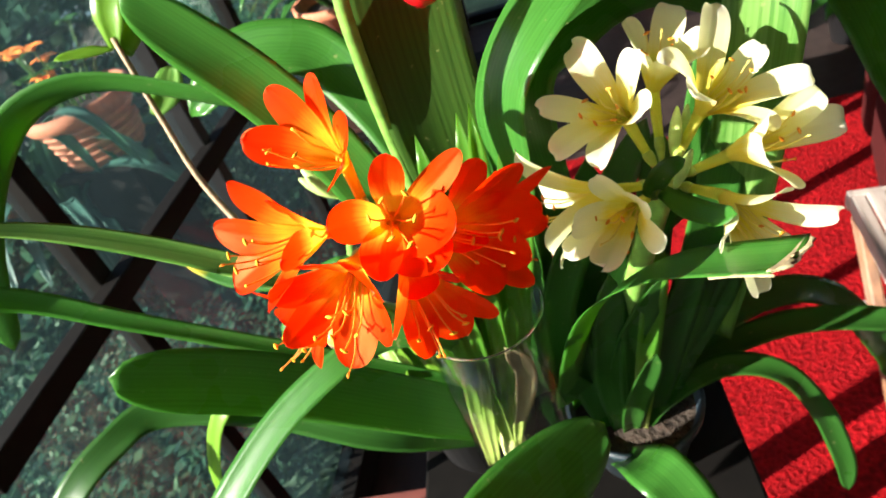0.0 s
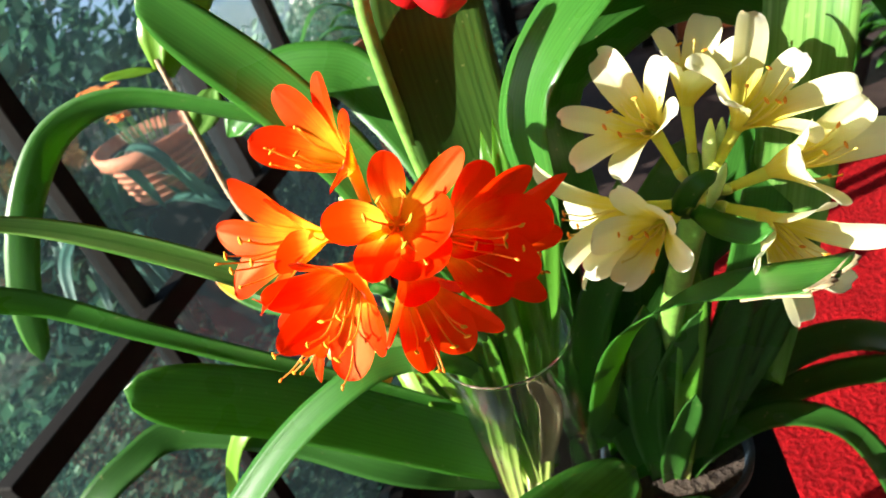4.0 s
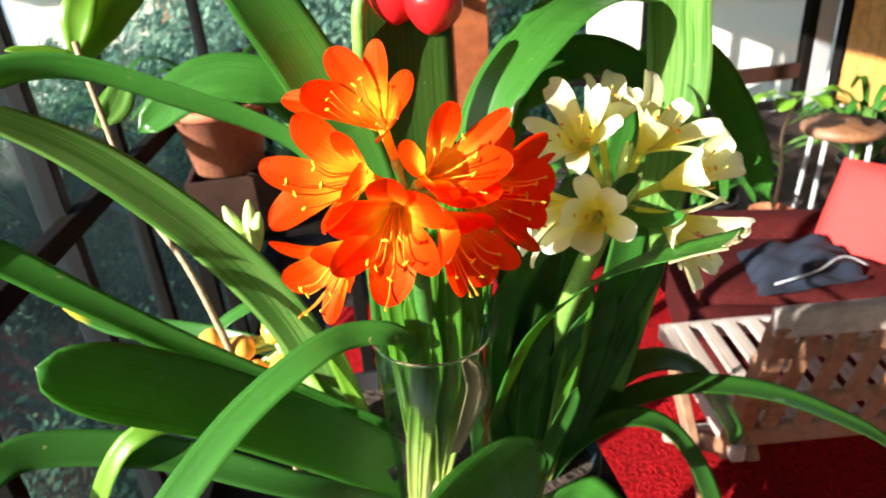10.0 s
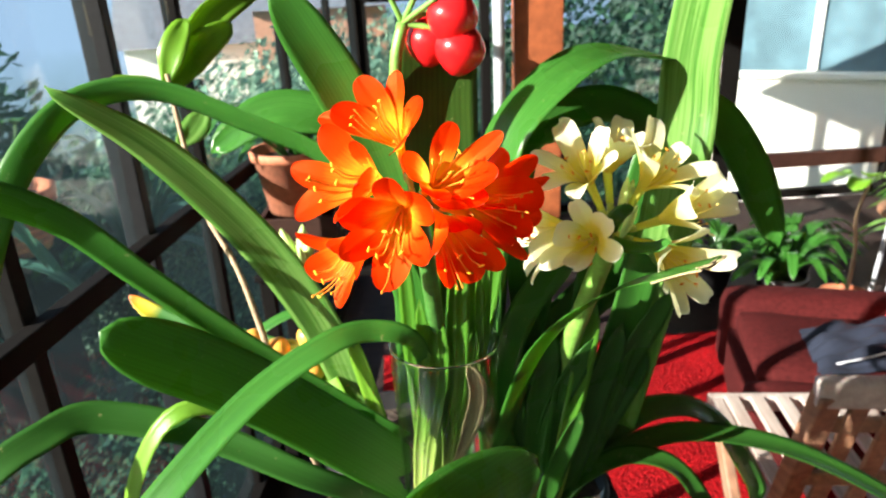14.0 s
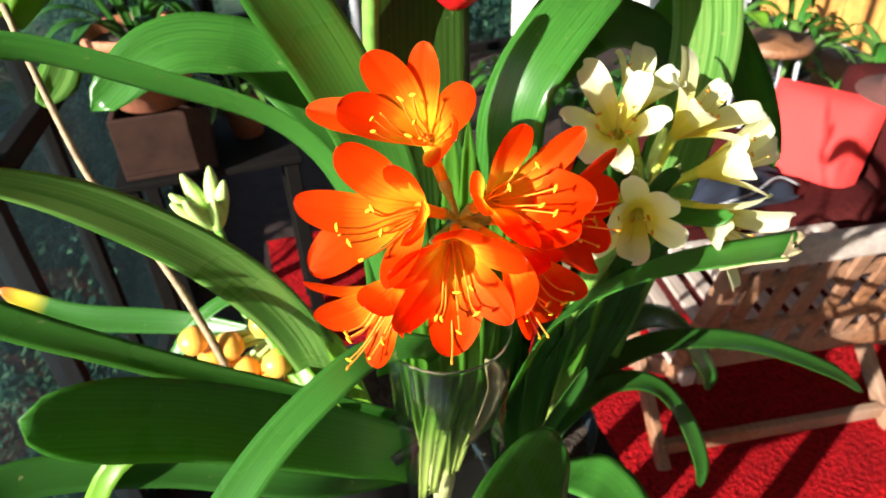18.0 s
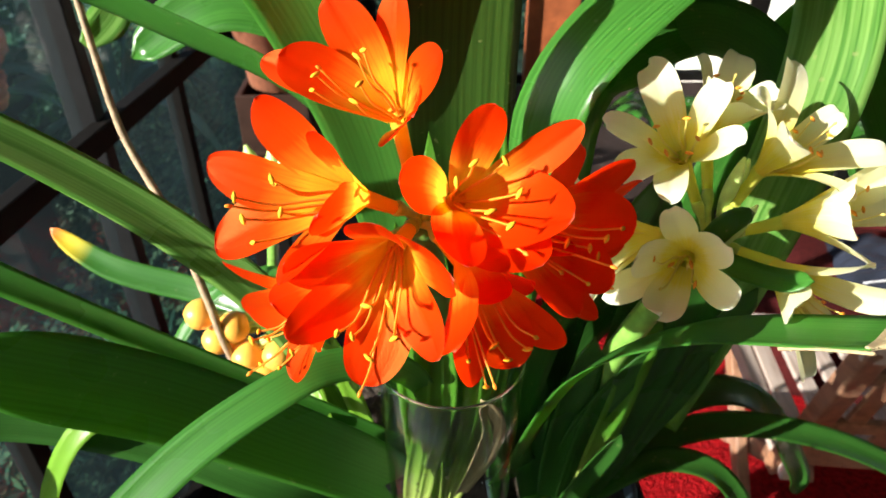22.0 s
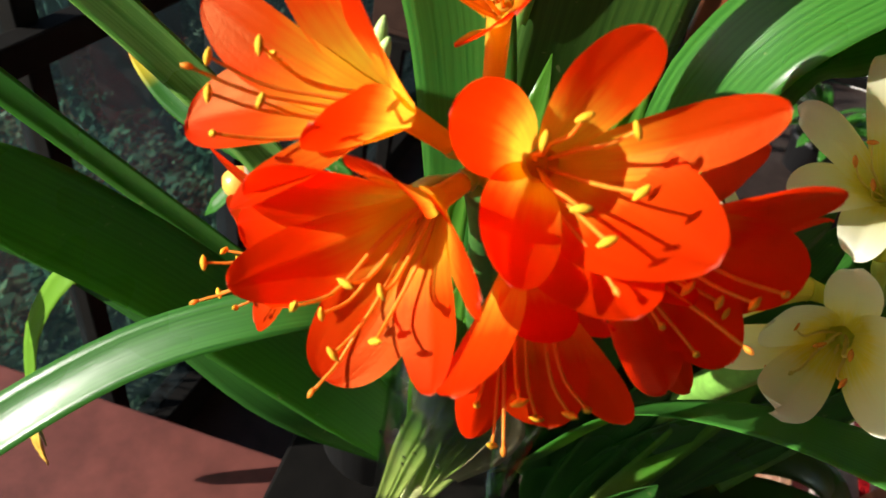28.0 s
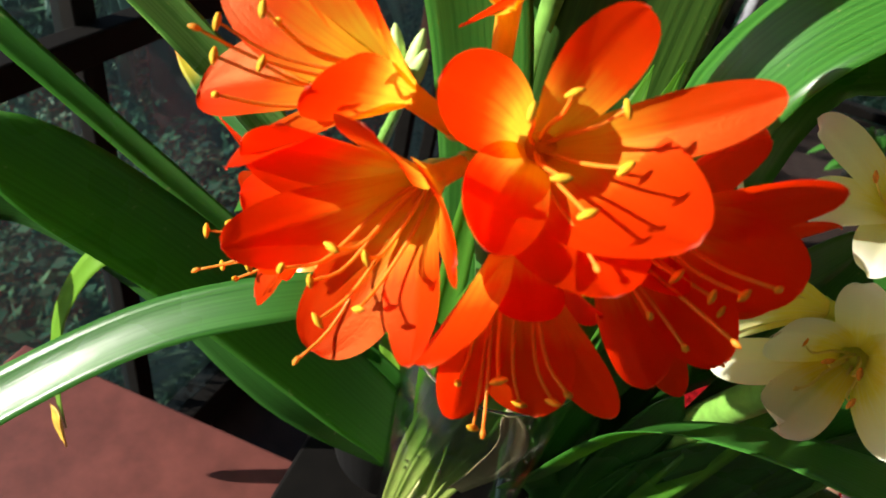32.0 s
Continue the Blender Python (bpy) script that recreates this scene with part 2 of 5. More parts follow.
M["grout"] = plain("grey_grout", (0.20, 0.17, 0.15), 0.9, 120.0, 0.2)
M["wood_dark"] = plain("dark_stained_wood", (0.004, 0.0034, 0.003), 0.8, 50.0, 0.4, 0.3, spec=0.12)
M["metal_dark"] = plain("dark_grey_painted_metal", (0.010, 0.0105, 0.012), 0.6, 60.0, 0.2, spec=0.15)
M["crate_wood"] = plain("dark_brown_wood", (0.035, 0.016, 0.011), 0.7, 20.0, 0.35, 0.3, spec=0.2)
M["wood_brown"] = plain("red_brown_wood", (0.30, 0.085, 0.03), 0.5, 14.0, 0.35, 0.2)
M["wood_crossbar"] = plain("dark_brown_timber", (0.035, 0.014, 0.010), 0.7, 20.0, 0.3, 0.2, spec=0.2)
M["wood_ochre"] = plain("ochre_pine_boards", (0.50, 0.24, 0.06), 0.5, 14.0, 0.3, 0.2)
M["metal_grey"] = plain("grey_painted_metal", (0.40, 0.42, 0.46), 0.45, 60.0, 0.15)
M["render_white"] = plain("white_rough_render", (0.80, 0.77, 0.70), 0.9, 22.0, 0.08, 0.6, 0.01)
M["wall_cream"] = plain("cream_wall_paint", (0.66, 0.60, 0.50), 0.8, 60.0, 0.08)
M["velvet"] = plain("wine_red_velvet", (0.05, 0.007, 0.007), 0.9, 70.0, 0.35, 0.3, spec=0.1)
M["cushion"] = plain("scarlet_cloth", (0.66, 0.030, 0.028), 0.8, 220.0, 0.2, 0.4)
M["denim"] = plain("navy_cloth", (0.006, 0.011, 0.027), 0.9, 260.0, 0.4, 0.5)
M["rug"] = plain("red_rug_pile", (0.30, 0.004, 0.007), 0.95, 75.0, 0.55, 1.0, 0.02, spec=0.1)
M["floor"] = plain("dark_floor_tile", (0.030, 0.020, 0.018), 0.7, 20.0, 0.3, spec=0.2)
M["hat"] = plain("brown_felt", (0.10, 0.035, 0.03), 0.9, 120.0, 0.3)
M["ground"] = plain("garden_soil_and_grass", (0.05, 0.11, 0.06), 0.95, 3.0, 0.5, 0.5, 0.05)
M["roof"] = plain("slate_roof", (0.13, 0.14, 0.17), 0.7, 6.0, 0.3)
M["brick"] = plain("weathered_brick", (0.42, 0.20, 0.13), 0.85, 8.0, 0.3)

def teak(name, dark, lite, grey):
    n = Nodes(name)
    v = n.coords()
    g = n.noise(n.stretch(v, 60.0, 6.0, 60.0), 1.0, 4.0)
    n.bump(g, 0.3, 0.001)
    worn = n.ramp(n.noise(v, 3.0), [(0.4, (0, 0, 0)), (0.8, (0.7, 0.7, 0.7))])
    return n.finish(n.mix(worn, n.ramp(g, [(0.3, dark), (0.7, lite)]), grey), 0.6)


M["teak"] = teak("oiled_teak", (0.12, 0.048, 0.020), (0.27, 0.125, 0.058), (0.32, 0.24, 0.19))
M["teak_grey"] = teak("weathered_grey_teak", (0.24, 0.19, 0.16), (0.44, 0.37, 0.33), (0.50, 0.46, 0.44))

hedge = Nodes("outdoor_foliage")
hr = hedge.add("ShaderNodeNewGeometry").outputs["Random Per Island"]
hc = hedge.ramp(hr, [(0.0, (0.012, 0.042, 0.034)), (0.6, (0.036, 0.105, 0.066)), (0.94, (0.065, 0.16, 0.085)), (1.0, (0.09, 0.19, 0.10))])
M["foliage"] = hedge.finish(hc, 0.85, 0.5, hc, Specular_IOR_Level=0.12)

# The far trees' haze is mixed into their leaf colour, paler than the hedge.
far = Nodes("far_foliage_painted_haze")
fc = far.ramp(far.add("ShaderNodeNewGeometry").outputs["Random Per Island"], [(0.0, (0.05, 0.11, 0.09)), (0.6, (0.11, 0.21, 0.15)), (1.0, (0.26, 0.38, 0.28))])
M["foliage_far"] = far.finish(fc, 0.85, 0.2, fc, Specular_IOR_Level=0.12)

glass = Nodes("clear_glass")
M["glass"] = glass.finish((0.96, 0.98, 0.97), 0.02, Transmission_Weight=1.0, IOR=1.45)
thin = Nodes("thin_clear_glass")
tt = thin.t.nodes.new("ShaderNodeBsdfTransparent")
tt.inputs[0].default_value = (0.95, 0.98, 0.96, 1)
tg = thin.t.nodes.new("ShaderNodeBsdfGlossy")
tg.inputs["Roughness"].default_value = 0.03
tl = thin.t.nodes.new("ShaderNodeLayerWeight")
tl.inputs[0].default_value = 0.5
tp = thin.add("ShaderNodeMath", Value=tl.outputs["Facing"])
tp.operation = "POWER"
tp.inputs[1].default_value = 3.5
tf = thin.add("ShaderNodeMapRange", Value=tp.outputs[0])
tf.inputs[3].default_value, tf.inputs[4].default_value = 0.03, 0.6
tm = thin.t.nodes.new("ShaderNodeMixShader")
thin.t.links.new(tf.outputs[0], tm.inputs[0])
thin.t.links.new(tt.outputs[0], tm.inputs[1])
thin.t.links.new(tg.outputs[0], tm.inputs[2])
thin.t.links.new(tm.outputs[0], thin.out.inputs[0])
M["thin_glass"] = thin.mat
pane = Nodes("haze_veil_window_glass")
pt = pane.t.nodes.new("ShaderNodeBsdfTransparent")
pt.inputs[0].default_value = (0.93, 0.96, 0.96, 1)
pg = pane.t.nodes.new("ShaderNodeBsdfGlossy")
pg.inputs["Roughness"].default_value = 0.03
pm = pane.t.nodes.new("ShaderNodeMixShader")
pm.inputs[0].default_value = 0.03
pane.t.links.new(pt.outputs[0], pm.inputs[1])
pane.t.links.new(pg.outputs[0], pm.inputs[2])
# A thin bluish translucent veil imitates haze and reflection on the panes.
pd = pane.t.nodes.new("ShaderNodeBsdfTranslucent")
pd.inputs[0].default_value = (0.40, 0.66, 0.78, 1)
pv = pane.t.nodes.new("ShaderNodeMixShader")
pane.t.links.new(pane.ramp(pane.noise(pane.coords(), 3.0, 4.0), [(0.3, (0.002,) * 3), (0.75, (0.007,) * 3)]), pv.inputs[0])
pane.t.links.new(pm.outputs[0], pv.inputs[1])
pane.t.links.new(pd.outputs[0], pv.inputs[2])
pane.t.links.new(pv.outputs[0], pane.out.inputs[0])
M["pane"] = pane.mat

# ---- mesh helpers ----


def V(*a):
    return Vector(a)


def mesh_of(name, verts, faces, mat, uvs=None, smooth=True):
    me = bpy.data.meshes.new(name)
    me.from_pydata([tuple(v) for v in verts], [], faces)
    if uvs:
        layer = me.uv_layers.new(name="uv")
        for loop in me.loops:
            layer.data[loop.index].uv = uvs[loop.vertex_index]
    if smooth:
        me.polygons.foreach_set("use_smooth", [True] * len(me.polygons))
    me.materials.append(mat)
    me.update()
    return me


def part(name, me, parent=None, label=""):
    ob = new(name, me)
    ob.parent = parent
    if label:
        ob["label"] = label
    return ob


def thing(name, label, category, group="", at=(0, 0, 0), kind=""):
    ob = new(name)
    ob.empty_display_size = 0.02
    ob.location = at
    return tagged(ob, label, category, group, kind)


def from_bm(name, bm, mat, smooth=False):
    me = bpy.data.meshes.new(name)
    bm.normal_update()
    bm.to_mesh(me)
    bm.free()
    if smooth:
        me.polygons.foreach_set("use_smooth", [True] * len(me.polygons))
    me.materials.append(mat)
    return me


def box_bm(bm, lo, hi, bevel=0.0, m=None):
    lo, hi = Vector(lo), Vector(hi)
    r = bmesh.ops.create_cube(bm, size=1.0)
    vs = r["verts"]
    bmesh.ops.transform(bm, matrix=Matrix.Translation((lo + hi) / 2) @ Matrix.Diagonal((*(hi - lo), 1)), verts=vs)
    if bevel:
        es = list({e for v in vs for e in v.link_edges})
        g = bmesh.ops.bevel(bm, geom=es, offset=bevel, segments=2, affect="EDGES", profile=0.5)
        vs = list({v for f in g["faces"] for v in f.verts} | {v for v in vs if v.is_valid})
    if m is not None:
        bmesh.ops.transform(bm, matrix=m, verts=[v for v in vs if v.is_valid])


def box(name, lo, hi, mat, parent=None, bevel=0.004, m=None, label=""):
    bm = bmesh.new()
    box_bm(bm, lo, hi, bevel)
    if m is not None:
        bm.transform(m)
    return part(name, from_bm(name, bm, mat), parent, label)


def soft_box(name, lo, hi, mat, parent=None, bevel=0.05, label=""):
    """An upholstered block with rounded, slightly uneven sides."""
    bm = bmesh.new()
    box_bm(bm, lo, hi)
    bmesh.ops.subdivide_edges(bm, edges=bm.edges[:], cuts=9, use_grid_fill=True)
    lo, hi = Vector(lo), Vector(hi)
    rnd = random.Random(name)
    ph = rnd.random() * 6
    for v in bm.verts:
        c = Vector([min(max(v.co[i], lo[i] + bevel), hi[i] - bevel) for i in range(3)])
        d = v.co - c
        if d.length > 1e-6:
            m = max(abs(d[i]) for i in range(3))
            v.co = c + d.normalized() * (m + 0.006 * math.sin(9 * v.co.x + 7 * v.co.y + ph) * math.sin(8 * v.co.z + ph))
    return part(name, from_bm(name, bm, mat, True), parent, label)


def beam(name, a, b, w, h, mat, parent=None, bevel=0.003, up=(0, 0, 1), label=""):
    """A squared timber or bar from a to b."""
    a, b = Vector(a), Vector(b)
    d = (b - a)
    x = d.normalized()
    y = Vector(up).cross(x)
    if y.length < 1e-4:
        y = Vector((0, 1, 0)).cross(x)
    y.normalize()
    z = x.cross(y)
    m = Matrix.Translation(a) @ Matrix((x, y, z)).transposed().to_4x4()
    return box(name, (0, -w / 2, -h / 2), (d.length, w / 2, h / 2), mat, parent, bevel, m, label)


def catmull(pts, n):
    """A smooth line of n + 1 points through pts."""
    p = [Vector(q) for q in pts]
    p = [2 * p[0] - p[1]] + p + [2 * p[-1] - p[-2]]
    out = []
    seg = len(p) - 3
    for k in range(n + 1):
        u = k / n * seg
        i = min(int(u), seg - 1)
        t = u - i
        a, b, c, d = p[i:i + 4]
        out.append(0.5 * (2 * b + (c - a) * t + (2 * a - 5 * b + 4 * c - d) * t * t + (3 * b - a - 3 * c + d) * t ** 3))
    return out


def tube_data(line, radii, sides=8):
    verts, faces = [], []
    n = len(line)
    ref = None
    for i, p in enumerate(line):
        t = (line[min(i + 1, n - 1)] - line[max(i - 1, 0)]).normalized()
        if ref is None:
            ref = t.orthogonal().normalized()
        ref = (ref - t * ref.dot(t)).normalized()
        q = t.cross(ref)
        for k in range(sides):
            a = 2 * math.pi * k / sides
            verts.append(p + (ref * math.cos(a) + q * math.sin(a)) * radii[i])
    for i in range(n - 1):
        for k in range(sides):
            j = (k + 1) % sides
            faces.append((i * sides + k, i * sides + j, (i + 1) * sides + j, (i + 1) * sides + k))
    faces.append(tuple(range(sides))[::-1])
    faces.append(tuple((n - 1) * sides + k for k in range(sides)))
    return verts, faces


def tube(name, pts, r0, r1, mat, parent=None, n=12, sides=8, label=""):
    line = catmull(pts, n)
    v, f = tube_data(line, [r0 + (r1 - r0) * i / n for i in range(n + 1)], sides)
    return part(name, mesh_of(name, v, f, mat), parent, label)


def lathe(name, profile, mat, parent=None, at=(0, 0, 0), sides=32, m=None, label="", closed=False):
    """A turned body: profile is (radius, height) from foot to lip and back."""
    verts, faces = [], []
    for r, z in profile:
        for k in range(sides):
            a = 2 * math.pi * k / sides
            v = V(r * math.cos(a), r * math.sin(a), z)
            verts.append((m @ v if m else v) + Vector(at))
    rows = len(profile)
    for i in range(rows - 1):
        for k in range(sides):
            j = (k + 1) % sides
            faces.append((i * sides + k, i * sides + j, (i + 1) * sides + j, (i + 1) * sides + k))
    if closed:
        faces.append(tuple(range(sides))[::-1])
        faces.append(tuple((rows - 1) * sides + k for k in range(sides)))
    return part(name, mesh_of(name, verts, faces, mat), parent, label)


def blob(name, centre, axis, length, radius, mat, parent=None, seg=10, ring=8, label="", point=0.0):
    """An egg-shaped body along axis."""
    axis = Vector(axis).normalized()
    line = [Vector(centre) + axis * (length * (i / ring - 0.5)) for i in range(ring + 1)]
    rad = [max(0.0003, radius * math.sin(math.pi * (0.03 + 0.94 * i / ring)) ** (0.7 + point * i / ring)) for i in range(ring + 1)]
    v, f = tube_data(line, rad, seg)
    return part(name, mesh_of(name, v, f, mat), parent, label)


def strap(name, pts, width, mat, parent=None, n=28, across=6, face=None, fold=0.22, thick=0.0012, tip=0.12, base=0.6, blunt=False, label="", twist=0.0, ragged=0.0, face_end=None, turn=1.0, swell=0.35):
    """A strap leaf along a smooth line: channelled, thin towards its edges, rounded or blunt at the tip. face: the way its upper side looks, and at the tip if that differs."""
    line = catmull(pts, n)
    rnd = random.Random(round(1000 * sum(line[-1])))
    up = Vector(face) if face else V(0, 0, 1)
    verts, uvs, faces = [], [], []
    length = sum((line[i + 1] - line[i]).length for i in range(n))
    tops, bots = [], []
    ph = rnd.random() * 6
    for i, p in enumerate(line):
        s = i / n
        t = (line[min(i + 1, n)] - line[max(i - 1, 0)]).normalized()
        side = t.cross(up.lerp(Vector(face_end), s ** turn) if face_end else up)
        if side.length < 0.05:
            side = t.cross(V(0, -1, 0.2))
        side.normalize()
        if twist:
            side = Matrix.Rotation(twist * s, 3, t) @ side
        nor = side.cross(t).normalized()
        w = base + (1 - base) * min(1.0, s / swell)
        if not blunt:
            e = max(0.0, (s - (1 - tip)) / tip)
            w *= math.sqrt(max(0.0, 1 - e ** 2.2)) * 0.985 + 0.015
        w *= width / 2
        a, b = [], []
        for k in range(across + 1):
            u = 2 * k / across - 1
            wob = 0.02 * width * math.sin(9 * s + ph + 2 * u)
            q = p + side * (u * w) + nor * (fold * w * abs(u) ** 1.6 + wob)
            if ragged and i == n:
                q += t * rnd.uniform(-ragged, ragged)
            h = thick * (1.25 - 0.7 * abs(u)) / 2
            a.append(len(verts)); verts.append(q + nor * h); uvs.append(((u * w / width + 0.5), s * length / 0.2))
            b.append(len(verts)); verts.append(q - nor * h); uvs.append(((u * w / width + 0.5), s * length / 0.2))
        tops.append(a)
        bots.append(b)
    for i in range(n):
        for k in range(across):
            faces.append((tops[i][k], tops[i][k + 1], tops[i + 1][k + 1], tops[i + 1][k]))
            faces.append((bots[i][k], bots[i + 1][k], bots[i + 1][k + 1], bots[i][k + 1]))
        faces.append((tops[i][0], tops[i + 1][0], bots[i + 1][0], bots[i][0]))
        faces.append((tops[i][-1], bots[i][-1], bots[i + 1][-1], tops[i + 1][-1]))
    for r in (0, n):
        for k in range(across):
            q = (tops[r][k], bots[r][k], bots[r][k + 1], tops[r][k + 1])
            faces.append(q if r == 0 else q[::-1])
    return part(name, mesh_of(name, verts, faces, mat, uvs), parent, label)


# ---- flowers ----


def tepal(throat, face, axis, out, tip, width, mat, parent, seed, flare=0.10, cup=0.30, point=2.0):
    """One tepal from the throat to its tip: a narrow claw, a broad blade, hollowed towards the flower's axis. flare: how far the blade swings back."""
    rnd = random.Random(seed)
    rel = tip - throat
    long = rel.length
    p0 = throat + out * 0.0036
    p1 = throat + axis * (0.28 * long) + out * 0.0080
    p2 = throat + rel * 0.68 + face * (flare * long) + out * (0.35 * flare * long)
    n, across = 22, 10
    verts, uvs, faces = [], [], []
    ph, amp = rnd.random() * 6.3, rnd.uniform(0.018, 0.045)
    bend = rnd.uniform(-0.05, 0.05) * long
    for i in range(n + 1):
        s = 1 - (1 - i / n) ** 1.4
        p = p0 * (1 - s) ** 3 + p1 * 3 * s * (1 - s) ** 2 + p2 * 3 * s * s * (1 - s) + tip * s ** 3
        t = ((p1 - p0) * (1 - s) ** 2 + (p2 - p1) * 2 * s * (1 - s) + (tip - p2) * s * s).normalized()
        inn = face * (0.35 + 0.65 * s) - out
        inn = (inn - t * inn.dot(t)).normalized()
        side = t.cross(inn).normalized()
        p = p + side * (bend * math.sin(math.pi * s))
        w = 0.30 + 0.70 * math.sin(math.pi * 0.5 * min(1, s / 0.64)) ** 1.15
        if s > 0.64:
            e = (s - 0.64) / 0.36
            w *= math.sqrt(max(0.0, 1 - e ** point)) * 0.97 + 0.03 * (1 - e)
        w *= width / 2
        for k in range(across + 1):
            u = 2 * k / across - 1
            lift = cup * w * (u * u - 0.3) * (1.5 - 1.25 * s) - 0.07 * w * math.exp(-(u / 0.16) ** 2)
            lift += amp * width * math.sin(5.0 * s + ph + 1.6 * u) * s * abs(u) + 0.35 * amp * width * math.sin(19.0 * s + 2.0 * ph + 3 * u) * s * abs(u) ** 3
            verts.append(p + side * (u * w) + inn * lift)
            uvs.append((u * 0.5 + 0.5, s))
    c = across + 1
    for i in range(n):
        for k in range(across):
            faces.append((i * c + k, i * c + k + 1, (i + 1) * c + k + 1, (i + 1) * c + k))
    return part("tepal", mesh_of("tepal", verts, faces, mat, uvs), parent)


def flower(plant, hub, throat, tips, seed, kind="orange", wide=0.026, face=None, pist=None, droop=0.006, flare=0.10, flares=(), wides=()):
    """One trumpet: a tube on its stalk, six tepals in two rings, six stamens and a style. Tips that are not given follow the others."""
    rnd = random.Random(seed)
    throat, hub = Vector(throat), Vector(hub)
    petal, fil, anth = (M["orange"], M["filament_o"], M["anther_o"]) if kind == "orange" else (M["yellow"], M["filament_y"], M["anther_y"])
    tips = [Vector(q) for q in tips]
    mid = sum(tips, V(0, 0, 0)) / len(tips)
    if face is None:
        face = Vector(np.linalg.svd(np.array([q - mid for q in tips]))[2][2])
        if face.dot(mid - throat) < 0:
            face = -face
    face = Vector(face).normalized()
    axis = (face + (mid - throat).normalized()).normalized()
    centre = (throat + mid) / 2 if len(tips) > 4 else throat
    e1 = face.orthogonal().normalized()
    e2 = face.cross(e1)
    known = []
    for i, q in enumerate(tips):
        rel = q - centre
        known.append((math.atan2(rel.dot(e2), rel.dot(e1)), q, flares[i] if i < len(flares) else flare, wides[i] if i < len(wides) else 1.0))
    known.sort(key=lambda q: q[0])
    high = sum((q - throat).dot(face) for q in tips) / len(tips)
    broad = sum(((q - centre) - face * (q - centre).dot(face)).length for q in tips) / len(tips)
    while len(known) < 6:
        g, i = max((((known[(i + 1) % len(known)][0] - known[i][0]) % (2 * math.pi) or 2 * math.pi), i) for i in range(len(known)))
        a = known[i][0] + g / max(2, round(g / (math.pi / 3)))
        a = (a + math.pi) % (2 * math.pi) - math.pi
        known.append((a, throat + face * high + (e1 * math.cos(a) + e2 * math.sin(a)) * broad * 0.8, flare, 1.0))
        known.sort(key=lambda q: q[0])
    # the stalk, the ovary and the coloured tube
    base = hub + (throat - hub) * 0.48 + V(0, 0, 0.002)
    line = catmull([hub, (hub + base) / 2 + V(0, 0, 0.002), base], 9)
    v, f = tube_data(line, [0.0022] * 6 + [0.0030, 0.0037, 0.0038, 0.0033], 8)
    body = part("flower", mesh_of("flower", v, f, M["stalk"]), plant, "orange trumpet flower with yellow throat" if kind == "orange" else "cream trumpet flower with yellow throat")
    line = catmull([base, base + (throat - base) * 0.5, throat, throat + axis * 0.002], 10)
    v, f = tube_data(line, [0.0032 + (0.0012 if kind == "orange" else 0.0022) * (i / 10) ** 1.3 for i in range(11)], 10)
    part("floral_tube", mesh_of("floral_tube", v, f, M["tube_o"] if kind == "orange" else M["tube_y"]), body)
    for i, (a, q, fl, wd) in enumerate(known):
        out = (e1 * math.cos(a) + e2 * math.sin(a)).normalized()
        tepal(throat, face, axis, out, q, wide * wd * (1.0 if i % 2 else 0.82), petal, body, seed * 10 + i, fl, point=2.0 if i % 2 else 1.7)
    reach = 0.5 * max((q - throat).length for q in tips) + 0.5 * high
    lo, hi = (0.72, 1.0) if kind == "orange" else (0.66, 0.84)
    for i in range(7):
        a = i * math.pi / 3 + rnd.uniform(-0.3, 0.3)
        out = e1 * math.cos(a) + e2 * math.sin(a)
        long = reach * (rnd.uniform(lo, hi) if i < 6 else hi * 1.12)
        end = throat + axis * long + out * (0.0125 if i < 6 else 0.006) * rnd.uniform(0.6, 1.3) + V(0, 0, -droop)
        if i == 6 and pist:
            end = Vector(pist)
        run = end - throat
        pts = [throat + out * 0.0015, throat + run * 0.35 + out * 0.002 + V(0, 0, -0.25 * droop), throat + run * 0.72 + V(0, 0, -0.55 * droop), end]
        tube("filament" if i < 6 else "style", pts, 0.00072, 0.00045, fil, body, 10, 5)
        tilt = axis.cross(out) * rnd.choice((-1, 1)) + V(0, 0, 0.5) + out * rnd.uniform(-0.5, 0.5)
        if i < 6:
            blob("anther", end, tilt, 0.0048, 0.00105, anth, body, 6, 6)
        else:
            blob("stigma", end, run, 0.0032, 0.0009, fil, body, 5, 4)
    return body


# ---- the orange clivia in its vase ----
HUB = V(-0.104, 0.306, 1.281)
clivia = thing("cut_clivia_stem", "orange clivia flower head on a cut stem in a glass vase", "flower", at=(0, 0, 0))
tube("scape", [(-0.078, 0.412, 0.95), (-0.084, 0.408, 1.02), (-0.090, 0.385, 1.13), (-0.098, 0.335, 1.235), HUB], 0.0085, 0.007, M["stem_dark"], clivia, 20, 10)
flower(clivia, HUB, (-0.113, 0.330, 1.322), [(-0.140, 0.340, 1.373), (-0.111, 0.333, 1.377), (-0.094, 0.306, 1.359), (-0.107, 0.300, 1.335), (-0.161, 0.325, 1.353), (-0.174, 0.352, 1.343)], 1, wide=0.0235, wides=(1.0, 1.0, 1.0, 1.6, 1.0, 1.0))
flower(clivia, HUB, (-0.128, 0.292, 1.303), [(-0.192, 0.302, 1.316), (-0.167, 0.296, 1.345), (-0.144, 0.283, 1.337), (-0.191, 0.287, 1.284), (-0.158, 0.250, 1.290), (-0.143, 0.262, 1.312)], 2)
